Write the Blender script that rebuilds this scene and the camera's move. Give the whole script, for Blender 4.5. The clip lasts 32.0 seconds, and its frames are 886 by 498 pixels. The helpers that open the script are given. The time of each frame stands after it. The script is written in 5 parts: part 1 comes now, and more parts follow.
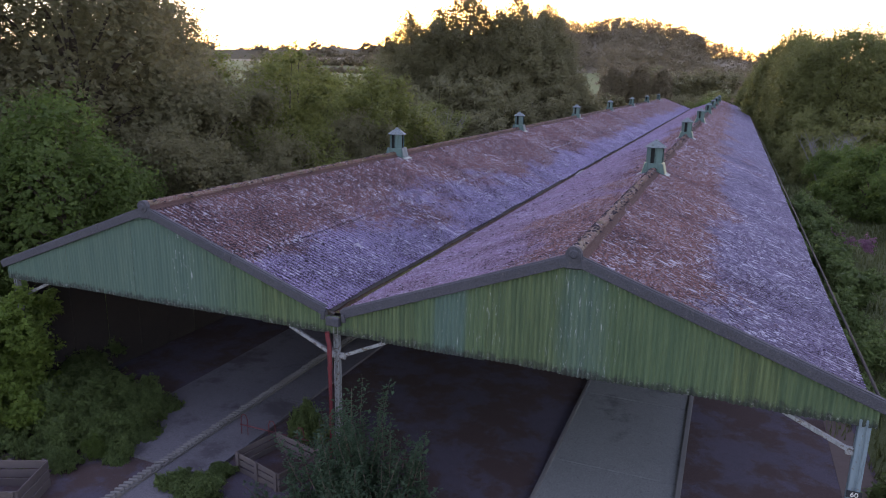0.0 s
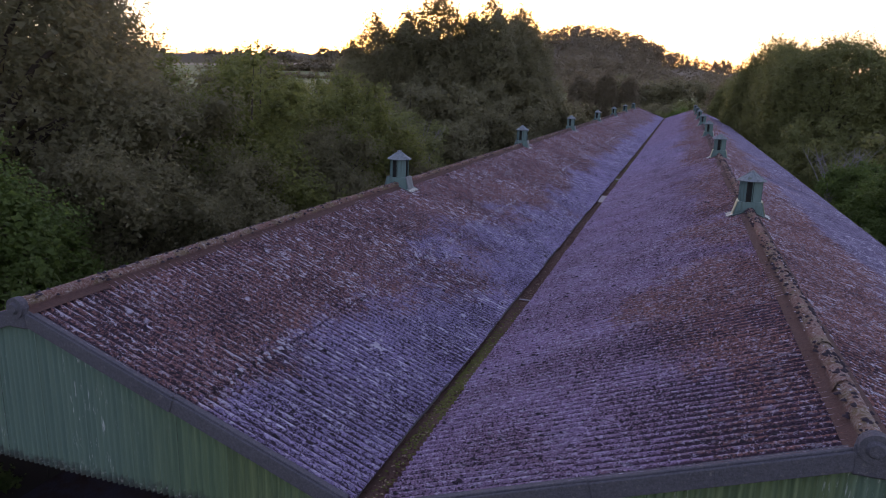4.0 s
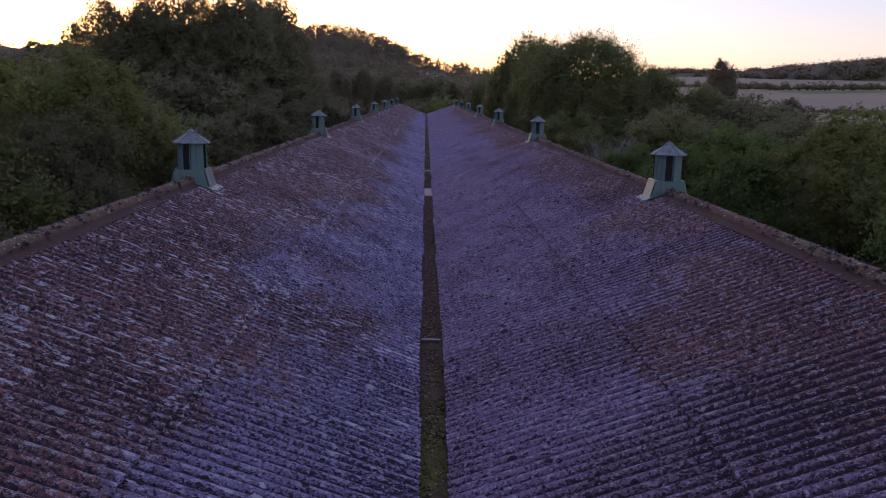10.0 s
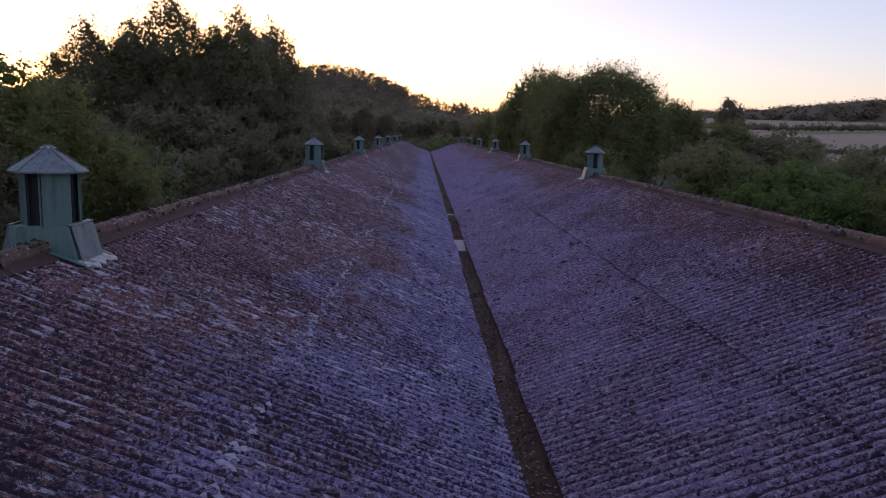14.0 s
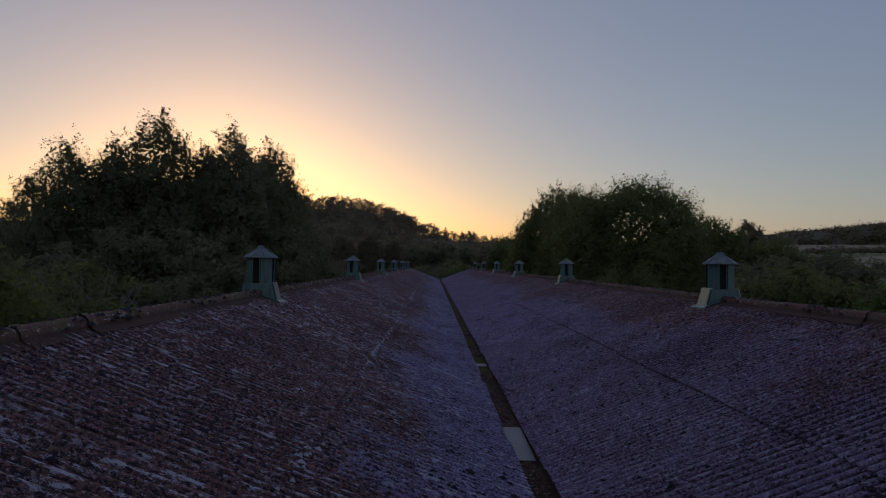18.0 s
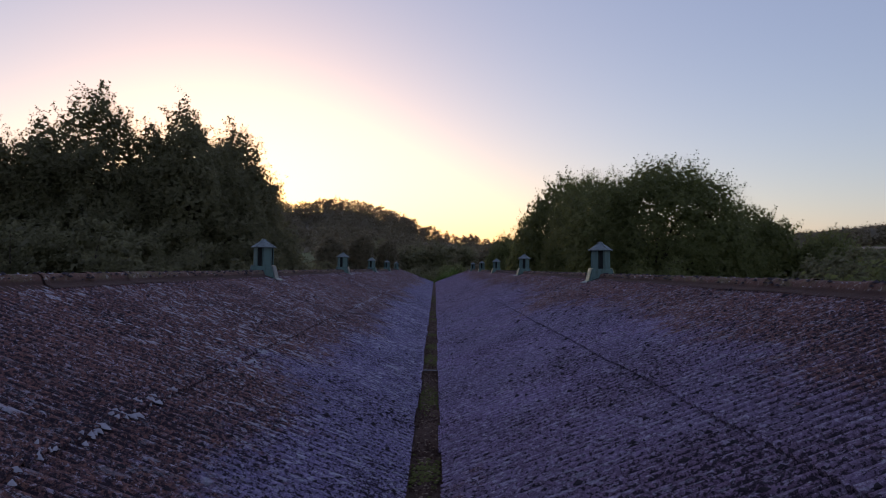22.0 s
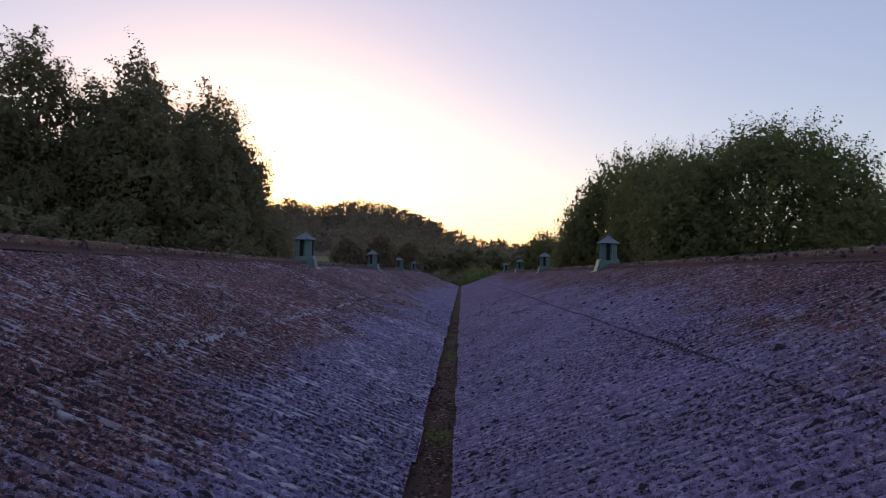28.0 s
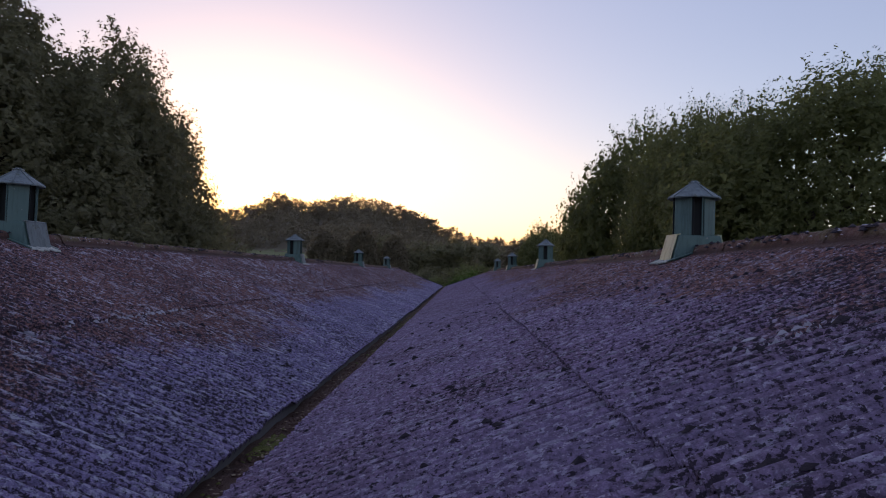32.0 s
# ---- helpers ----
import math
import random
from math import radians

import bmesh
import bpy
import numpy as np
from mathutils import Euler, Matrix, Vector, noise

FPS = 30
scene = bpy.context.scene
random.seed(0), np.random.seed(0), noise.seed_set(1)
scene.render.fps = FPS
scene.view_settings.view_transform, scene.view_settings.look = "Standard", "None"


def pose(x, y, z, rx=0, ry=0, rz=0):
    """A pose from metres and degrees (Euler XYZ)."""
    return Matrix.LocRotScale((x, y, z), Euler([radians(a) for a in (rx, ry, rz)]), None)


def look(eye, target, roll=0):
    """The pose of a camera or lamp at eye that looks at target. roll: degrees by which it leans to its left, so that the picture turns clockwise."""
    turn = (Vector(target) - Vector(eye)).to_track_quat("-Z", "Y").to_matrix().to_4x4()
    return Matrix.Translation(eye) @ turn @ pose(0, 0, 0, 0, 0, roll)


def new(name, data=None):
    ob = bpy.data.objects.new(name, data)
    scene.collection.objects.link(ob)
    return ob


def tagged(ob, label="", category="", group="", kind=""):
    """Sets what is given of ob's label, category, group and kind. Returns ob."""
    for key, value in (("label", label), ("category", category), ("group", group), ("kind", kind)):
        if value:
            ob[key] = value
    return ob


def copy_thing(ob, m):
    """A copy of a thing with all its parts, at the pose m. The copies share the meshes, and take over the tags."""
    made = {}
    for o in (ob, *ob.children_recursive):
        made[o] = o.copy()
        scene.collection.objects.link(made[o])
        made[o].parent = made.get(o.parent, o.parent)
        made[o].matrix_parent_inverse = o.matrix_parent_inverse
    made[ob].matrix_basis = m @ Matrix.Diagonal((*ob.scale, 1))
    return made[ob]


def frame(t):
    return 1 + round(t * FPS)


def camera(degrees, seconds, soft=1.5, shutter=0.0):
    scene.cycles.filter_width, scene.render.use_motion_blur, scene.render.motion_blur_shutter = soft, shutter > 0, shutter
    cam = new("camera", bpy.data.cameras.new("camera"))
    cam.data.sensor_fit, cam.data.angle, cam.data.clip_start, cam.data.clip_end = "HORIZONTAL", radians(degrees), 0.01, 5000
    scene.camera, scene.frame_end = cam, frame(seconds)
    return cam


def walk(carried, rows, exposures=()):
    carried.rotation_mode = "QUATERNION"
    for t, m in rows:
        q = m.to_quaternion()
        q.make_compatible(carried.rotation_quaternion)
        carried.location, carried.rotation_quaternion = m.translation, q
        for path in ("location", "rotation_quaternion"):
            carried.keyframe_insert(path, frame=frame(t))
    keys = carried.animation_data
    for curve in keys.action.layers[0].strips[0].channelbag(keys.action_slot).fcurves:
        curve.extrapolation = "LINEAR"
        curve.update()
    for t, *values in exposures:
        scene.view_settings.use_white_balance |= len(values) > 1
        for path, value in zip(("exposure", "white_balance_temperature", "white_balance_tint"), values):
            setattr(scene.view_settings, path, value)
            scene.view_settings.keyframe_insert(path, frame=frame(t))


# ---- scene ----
cam = camera(65.3, 32.0, soft=1.0)
PATH = [
    (0, (6.012, -9.845, 7.485), (5.28, -8.046, 7.006), 1.0),
    (0.5, (5.666, -8.941, 7.527), (4.933, -7.143, 7.051), 0.9),
    (1, (5.343, -8.0, 7.547), (4.607, -6.201, 7.074), 0.9),
    (1.5, (5.063, -7.154, 7.53), (4.326, -5.355, 7.061), 0.9),
    (2, (4.802, -6.456, 7.517), (4.062, -4.657, 7.053), 0.9),
    (2.5, (4.43, -5.934, 7.51), (3.691, -4.135, 7.045), 1.0),
    (4.5, (2.154, -5.278, 7.498), (1.638, -3.4, 7.045), 1.7),
    (5, (2.035, -5.097, 7.476), (1.642, -3.187, 7.03), 1.9),
    (5.5, (1.926, -4.859, 7.461), (1.606, -2.935, 7.018), 1.9),
    (6, (1.731, -4.625, 7.445), (1.449, -2.695, 7.003), 1.9),
    (6.5, (1.415, -4.392, 7.423), (1.153, -2.459, 6.981), 1.9),
    (7, (1.061, -4.137, 7.319), (0.826, -2.201, 6.878), 1.8),
    (7.5, (0.732, -3.868, 7.2), (0.568, -1.924, 6.762), 1.8),
    (8, (0.441, -3.535, 7.054), (0.347, -1.585, 6.618), 1.8),
    (8.5, (0.228, -3.158, 6.916), (0.186, -1.207, 6.48), 1.8),
    (9, (0.059, -2.657, 6.815), (0.055, -0.706, 6.376), 1.8),
    (9.5, (-0.073, -1.966, 6.7), (-0.039, -0.014, 6.262), 1.8),
    (10, (-0.134, -1.152, 6.608), (-0.075, 0.799, 6.17), 1.6),
    (10.5, (-0.188, -0.229, 6.516), (-0.115, 1.721, 6.077), 1.6),
    (11, (-0.213, 0.688, 6.405), (-0.137, 2.638, 5.967), 1.5),
    (11.5, (-0.212, 1.56, 6.348), (-0.137, 3.51, 5.909), 1.4),
    (12, (-0.208, 2.366, 6.292), (-0.132, 4.316, 5.853), 1.5),
    (12.5, (-0.269, 3.081, 6.241), (-0.193, 5.032, 5.807), 1.6),
    (13, (-0.449, 3.732, 6.186), (-0.377, 5.686, 5.764), 1.7),
    (13.5, (-0.686, 4.266, 6.148), (-0.617, 6.227, 5.761), 1.8),
    (14, (-0.926, 4.84, 6.089), (-0.863, 6.812, 5.762), 1.7),
    (14.5, (-1.107, 5.403, 6.014), (-1.053, 7.388, 5.771), 1.6),
    (15, (-1.279, 6.02, 5.95), (-1.231, 8.014, 5.807), 1.5),
    (15.5, (-1.35, 6.882, 5.908), (-1.307, 8.881, 5.848), 1.4),
    (17.5, (-1.141, 11.63, 5.635), (-1.111, 13.629, 5.675), 0.9),
    (18, (-1.057, 12.826, 5.621), (-1.027, 14.825, 5.664), 0.8),
    (18.5, (-0.949, 14.183, 5.569), (-0.921, 16.183, 5.617), 0.8),
    (19, (-0.836, 15.579, 5.51), (-0.808, 17.578, 5.56), 0.8),
    (19.5, (-0.716, 16.988, 5.485), (-0.688, 18.987, 5.54), 0.7),
    (20, (-0.591, 18.292, 5.46), (-0.562, 20.291, 5.516), 0.7),
    (20.5, (-0.473, 19.445, 5.421), (-0.442, 21.444, 5.477), 0.9),
    (21, (-0.317, 20.597, 5.345), (-0.287, 22.596, 5.402), 0.7),
    (21.5, (-0.138, 21.6, 5.273), (-0.11, 23.599, 5.329), 0.7),
    (22, (0.069, 22.536, 5.217), (0.091, 24.535, 5.273), 0.5),
    (22.5, (0.266, 23.374, 5.201), (0.267, 25.373, 5.255), 0.7),
    (23, (0.389, 24.154, 5.184), (0.367, 26.153, 5.237), 0.8),
    (23.5, (0.428, 24.782, 5.194), (0.389, 26.781, 5.243), 0.9),
    (24, (0.398, 25.411, 5.185), (0.349, 27.409, 5.232), 1.0),
    (24.5, (0.365, 26.081, 5.142), (0.315, 28.08, 5.19), 1.1),
    (26.5, (0.173, 30.22, 4.849), (0.119, 32.218, 4.91), 1.1),
    (27, (0.163, 31.769, 4.818), (0.109, 33.767, 4.884), 1.0),
    (27.5, (0.17, 33.407, 4.817), (0.114, 35.405, 4.887), 0.9),
    (28, (0.182, 35.114, 4.809), (0.126, 37.112, 4.881), 0.8),
    (28.5, (0.236, 36.638, 4.845), (0.184, 38.636, 4.916), 0.9),
    (29, (0.306, 38.409, 4.818), (0.253, 40.407, 4.893), 0.7),
    (29.5, (0.437, 39.976, 4.826), (0.386, 41.974, 4.902), 0.7),
    (30, (0.632, 41.49, 4.796), (0.578, 43.488, 4.873), 0.7),
    (30.5, (0.846, 42.783, 4.757), (0.793, 44.781, 4.834), 0.9),
    (31, (1.055, 43.877, 4.732), (1.004, 45.875, 4.809), 1.0),
    (31.5, (1.197, 44.797, 4.728), (1.146, 46.795, 4.801), 1.1),
    (32, (1.326, 45.527, 4.736), (1.276, 47.525, 4.805), 1.3),
]
EXPOSURES = [
    (0.0, 0.12, 7600, 22), (2.5, -0.31, 7450, 23), (4.5, -0.66, 7200, 28), (6.0, -1.10, 6900, 30), (9.0, -1.20, 6850, 32), (12.0, -1.10, 6750, 31), (14.0, -1.23, 6850, 27), (15.0, -1.66, 6850, 25), (15.5, -1.88, 6900, 23),
    (17.5, -2.46, 6850, 14), (19.0, -2.56, 6750, 10), (20.0, -2.44, 6700, 12), (22.0, -1.74, 6750, 17), (24.0, -1.54, 6850, 18), (32.0, -1.44, 6950, 19),
]
walk(cam, [(t, look(eye, target, roll)) for t, eye, target, roll in PATH], EXPOSURES)

# ---- light ----
SUN_AZ, SUN_EL = -16.5, 2.1          # degrees from the barn's axis (left: minus), height of the sun
SKY_FILL = (0.68, 0.78, 1.36)
world = bpy.data.worlds.new("dusk_sky")
scene.world = world
world.use_nodes = True
wn = world.node_tree.nodes
sky = wn.new("ShaderNodeTexSky")
sky.sky_type = "NISHITA"
sky.sun_disc = False
sky.sun_elevation = radians(SUN_EL)
sky.sun_rotation = radians(SUN_AZ)
sky.air_density, sky.dust_density, sky.ozone_density = 0.9, 0.9, 1.6
wn["Background"].inputs["Strength"].default_value = 0.72
# an even violet glow added over the whole sky to lift the fill light
sky_fill = wn.new("ShaderNodeMix")
sky_fill.data_type, sky_fill.blend_type = "RGBA", "ADD"
sky_fill.inputs[0].default_value = 1.0
sky_fill.inputs[7].default_value = (*SKY_FILL, 1)
world.node_tree.links.new(sky.outputs[0], sky_fill.inputs[6])
world.node_tree.links.new(sky_fill.outputs[2], wn["Background"].inputs[0])
sun_data = bpy.data.lights.new("sun", "SUN")
sun_data.energy, sun_data.angle, sun_data.color = 0.3, radians(0.6), (1.0, 0.55, 0.28)
sun = new("sun", sun_data)
sa, se = radians(SUN_AZ), radians(SUN_EL)
sun.matrix_world = look((0, 0, 60), (-math.sin(sa) * 100, -math.cos(sa) * 100, 60 - 100 * math.tan(se)))


# ---- materials ----
class Mat:
    """A small builder for node materials."""

    def __init__(self, name, rough=0.9, metal=0.0):
        self.m = bpy.data.materials.new(name)
        self.m.use_nodes = True
        self.nt = self.m.node_tree
        self.n = self.nt.nodes
        self.b = self.n["Principled BSDF"]
        self.b.inputs["Roughness"].default_value = rough
        self.b.inputs["Metallic"].default_value = metal
        self.pos = self.n.new("ShaderNodeNewGeometry").outputs["Position"]

    def link(self, a, b):
        self.nt.links.new(a, b)

    def noise(self, scale, detail=4, rough=0.6, stretch=None, dist=0.0):
        n = self.n.new("ShaderNodeTexNoise")
        n.inputs["Scale"].default_value, n.inputs["Detail"].default_value = scale, detail
        n.inputs["Roughness"].default_value, n.inputs["Distortion"].default_value = rough, dist
        src = self.pos
        if stretch:
            mp = self.n.new("ShaderNodeMapping")
            mp.inputs["Scale"].default_value = stretch
            self.link(src, mp.inputs[0])
            src = mp.outputs[0]
        self.link(src, n.inputs["Vector"])
        return n.outputs["Fac"]

    def cells(self, scale, feature="F1", out="Distance", rand=1.0):
        n = self.n.new("ShaderNodeTexVoronoi")
        n.feature = feature
        n.inputs["Scale"].default_value, n.inputs["Randomness"].default_value = scale, rand
        self.link(self.pos, n.inputs["Vector"])
        return n.outputs[out]

    def ramp(self, fac, a, b, lo=0.0, hi=1.0):
        n = self.n.new("ShaderNodeMapRange")
        n.interpolation_type = "SMOOTHSTEP"
        for i, v in zip((1, 2, 3, 4), (a, b, lo, hi)):
            n.inputs[i].default_value = v
        self.link(fac, n.inputs[0])
        return n.outputs[0]

    def math(self, op, a, b=0.0):
        n = self.n.new("ShaderNodeMath")
        n.operation = op
        for i, v in enumerate((a, b)):
            if isinstance(v, (int, float)):
                n.inputs[i].default_value = v
            else:
                self.link(v, n.inputs[i])
        return n.outputs[0]

    def mix(self, fac, a, b):
        n = self.n.new("ShaderNodeMix")
        n.data_type = "RGBA"
        for i, v in ((0, fac), (6, a), (7, b)):
            if isinstance(v, (int, float)):
                n.inputs[i].default_value = v
            elif isinstance(v, tuple):
                n.inputs[i].default_value = (*v, 1)
            else:
                self.link(v, n.inputs[i])
        return n.outputs[2]

    def axis(self, k):
        n = self.n.new("ShaderNodeSeparateXYZ")
        self.link(self.pos, n.inputs[0])
        return n.outputs[k]

    def random(self):
        return self.n.new("ShaderNodeObjectInfo").outputs["Random"]

    def island(self):
        return self.n.new("ShaderNodeNewGeometry").outputs["Random Per Island"]

    def bump(self, fac, strength, dist):
        n = self.n.new("ShaderNodeBump")
        n.inputs["Strength"].default_value, n.inputs["Distance"].default_value = strength, dist
        self.link(fac, n.inputs["Height"])
        self.link(n.outputs[0], self.b.inputs["Normal"])

    def done(self, colour):
        if isinstance(colour, tuple):
            self.b.inputs["Base Color"].default_value = (*colour, 1)
        else:
            self.link(colour, self.b.inputs["Base Color"])
        return self.m


def mat_roof():
    """Weathered fibre-cement sheet: blue-grey, brown algae by the ridges, dirt and painted shade in the troughs, moss
    specks, pale lichen on the crests.
    """
    m = Mat("weathered_fibre_cement", 0.93)
    x, y = m.axis(0), m.axis(1)
    wave = m.math("COSINE", m.math("MULTIPLY", y, 2 * math.pi / PITCH))
    grain = m.noise(46, 6, 0.8)
    base = m.mix(m.ramp(m.math("ADD", m.math("MULTIPLY", grain, 0.4), m.math("MULTIPLY", m.noise(27, 5, 0.75, (0.7, 1.0, 0.7)), 0.6)), 0.40, 0.60), (0.108, 0.074, 0.140), (0.390, 0.286, 0.505))
    base = m.mix(m.math("MULTIPLY", m.ramp(m.noise(0.7, 4, 0.6), 0.35, 0.65), 0.45), base, (0.165, 0.150, 0.235))
    base = m.mix(m.math("MULTIPLY", m.random(), 0.12), base, (0.20, 0.175, 0.21))
    # tone by slope: inner right redder, left bluer, outer slope darker
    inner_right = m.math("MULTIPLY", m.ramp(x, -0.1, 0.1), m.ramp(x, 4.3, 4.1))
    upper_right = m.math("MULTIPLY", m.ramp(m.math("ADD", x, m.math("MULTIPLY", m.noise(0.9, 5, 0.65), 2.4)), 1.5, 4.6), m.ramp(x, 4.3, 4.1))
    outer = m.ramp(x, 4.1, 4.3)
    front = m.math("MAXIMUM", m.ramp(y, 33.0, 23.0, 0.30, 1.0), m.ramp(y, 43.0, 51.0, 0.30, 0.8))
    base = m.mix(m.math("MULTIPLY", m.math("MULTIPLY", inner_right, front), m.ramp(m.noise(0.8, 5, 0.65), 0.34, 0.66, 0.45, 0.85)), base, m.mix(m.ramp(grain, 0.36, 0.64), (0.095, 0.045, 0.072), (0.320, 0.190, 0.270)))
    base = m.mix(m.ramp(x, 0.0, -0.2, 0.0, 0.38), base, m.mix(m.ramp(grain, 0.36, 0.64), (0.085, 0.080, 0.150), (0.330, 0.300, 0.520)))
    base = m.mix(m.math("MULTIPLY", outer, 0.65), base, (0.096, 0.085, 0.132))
    # brown algae: large patches, more of it by the ridges
    ridge = m.ramp(m.math("ABSOLUTE", m.math("SUBTRACT", m.math("ABSOLUTE", x), 4.1)), 0.0, 2.6, 0.37, 0.0)
    left = m.math("MULTIPLY", m.ramp(x, -1.9, -0.3, 0.30, 0.0), m.ramp(y, 8.0, 17.0, 0.35, 1.0))
    end = m.math("ADD", m.math("MULTIPLY", m.ramp(y, 12.0, 3.0, 0.0, 0.15), m.ramp(x, -0.3, -2.4, 0.35, 1.0)), m.math("MULTIPLY", outer, m.ramp(x, 8.0, 4.3, 0.0, 0.2)))
    patch = m.math("ADD", m.math("ADD", m.math("ADD", end, m.noise(0.33, 5, 0.65, (1.0, 0.7, 1.0))), ridge), left)
    patch = m.math("SUBTRACT", patch, m.math("MULTIPLY", inner_right, 0.02))
    brown = m.ramp(m.math("ADD", patch, m.math("MULTIPLY", m.noise(15, 6, 0.8, (0.4, 1.0, 0.4)), 0.6)), 0.93, 1.07)
    base = m.mix(m.math("MULTIPLY", brown, 0.9), base, m.mix(m.ramp(m.noise(34, 4, 0.75), 0.36, 0.64), (0.048, 0.021, 0.021), (0.290, 0.124, 0.088)))
    # dirt and painted shade that deepen the troughs, broken up along them
    dirt_shade = m.math("ADD", m.math("MULTIPLY", wave, -0.72), m.math("MULTIPLY", m.math("SUBTRACT", m.noise(21, 6, 0.8, (0.4, 1.0, 0.4)), 0.5), 2.2))
    dirt_shade = m.math("ADD", dirt_shade, m.math("MULTIPLY", m.math("SUBTRACT", m.noise(1.1, 3, 0.6), 0.5), 1.2))
    dirt_shade = m.math("ADD", dirt_shade, m.math("ADD", m.math("MULTIPLY", m.math("MULTIPLY", upper_right, front), 0.34), m.math("MULTIPLY", outer, 0.40)))
    amount = m.math("ADD", m.math("SUBTRACT", 0.72, m.math("MULTIPLY", inner_right, m.ramp(y, 33.0, 23.0, 0.38, 0.08))), m.math("MULTIPLY", m.math("MULTIPLY", upper_right, front), 0.40))
    trough = m.math("MULTIPLY", m.ramp(dirt_shade, 0.05, 0.65), amount)
    base = m.mix(trough, base, m.mix(grain, (0.032, 0.015, 0.032), (0.098, 0.052, 0.082)))
    fleck = m.math("ADD", m.noise(34, 5, 0.75, (0.55, 1.0, 0.55)), m.math("MULTIPLY", wave, 0.02))
    base = m.mix(m.math("MULTIPLY", m.ramp(fleck, 0.575, 0.605), 0.55), base, (0.52, 0.47, 0.60))
    chip = m.math("ADD", m.noise(58, 4, 0.7, (0.5, 1.0, 0.5)), m.math("MULTIPLY", m.noise(2.6, 3, 0.6), 0.16))
    base = m.mix(m.math("MULTIPLY", m.ramp(chip, 0.690, 0.715), 0.8), base, (0.50, 0.42, 0.53))
    # moss specks, denser in the troughs so that trough shade is painted in too
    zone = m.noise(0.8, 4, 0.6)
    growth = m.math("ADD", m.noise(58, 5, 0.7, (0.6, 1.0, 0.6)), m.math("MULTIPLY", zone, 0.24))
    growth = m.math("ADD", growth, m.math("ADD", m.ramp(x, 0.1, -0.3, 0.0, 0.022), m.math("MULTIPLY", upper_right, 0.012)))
    moss_shade = m.ramp(m.math("SUBTRACT", growth, m.math("MULTIPLY", wave, 0.04)), 0.652, 0.668)
    base = m.mix(m.math("MULTIPLY", moss_shade, 0.92), base, m.mix(grain, (0.010, 0.006, 0.013), (0.040, 0.022, 0.036)))
    # lichen: broken streaks along the crests and a few round spots
    zone = m.ramp(m.noise(0.5, 3, 0.6), 0.36, 0.60, 0.2, 1.0)
    streak = m.math("ADD", m.noise(16.0, 7, 0.8, (0.36, 1.5, 0.36)), m.math("MULTIPLY", wave, 0.035))
    streak = m.math("MULTIPLY", m.ramp(streak, 0.574, 0.600), zone)
    spot = m.math("MULTIPLY", m.ramp(m.cells(2.1), 0.13, 0.05), m.ramp(m.noise(0.9, 2), 0.5, 0.6))
    pale = m.math("MAXIMUM", m.math("MULTIPLY", streak, 0.85), m.math("MULTIPLY", spot, 0.7))
    pale = m.math("MULTIPLY", pale, m.math("SUBTRACT", 1.0, m.math("MULTIPLY", inner_right, 0.62)))
    base = m.mix(pale, base, m.mix(grain, (0.42, 0.40, 0.50), (0.74, 0.72, 0.83)))
    m.bump(m.math("ADD", m.math("ADD", grain, m.noise(80, 3)), m.math("MULTIPLY", moss_shade, 1.8)), 0.85, 0.014)
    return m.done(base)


def mat_ridge():
    m = Mat("mossy_ridge", 0.95)
    g = m.noise(22, 5, 0.7)
    base = m.mix(g, (0.056, 0.023, 0.020), (0.180, 0.078, 0.055))
    moss = m.ramp(m.noise(2.2, 4, 0.7), 0.45, 0.62)
    base = m.mix(m.math("MULTIPLY", moss, 0.7), base, (0.10, 0.085, 0.03))
    base = m.mix(m.ramp(m.noise(11, 5, 0.75), 0.58, 0.66), base, (0.34, 0.31, 0.29))
    crust = m.math("MULTIPLY", m.ramp(m.noise(30, 5, 0.8), 0.44, 0.60), m.ramp(m.axis(1), 9.0, 0.5, 0.22, 0.6))
    base = m.mix(crust, base, m.mix(g, (0.16, 0.135, 0.125), (0.40, 0.35, 0.34)))
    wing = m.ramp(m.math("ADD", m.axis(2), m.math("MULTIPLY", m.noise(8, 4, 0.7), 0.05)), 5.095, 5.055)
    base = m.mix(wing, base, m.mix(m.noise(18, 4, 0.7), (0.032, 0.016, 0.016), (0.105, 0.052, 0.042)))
    m.bump(m.math("ADD", g, m.noise(50, 3)), 0.8, 0.015)
    return m.done(base)


def mat_moss(name, a, b):
    m = Mat(name, 1.0)
    m.bump(m.noise(60, 4), 0.8, 0.01)
    return m.done(m.mix(m.noise(9, 4), a, b))


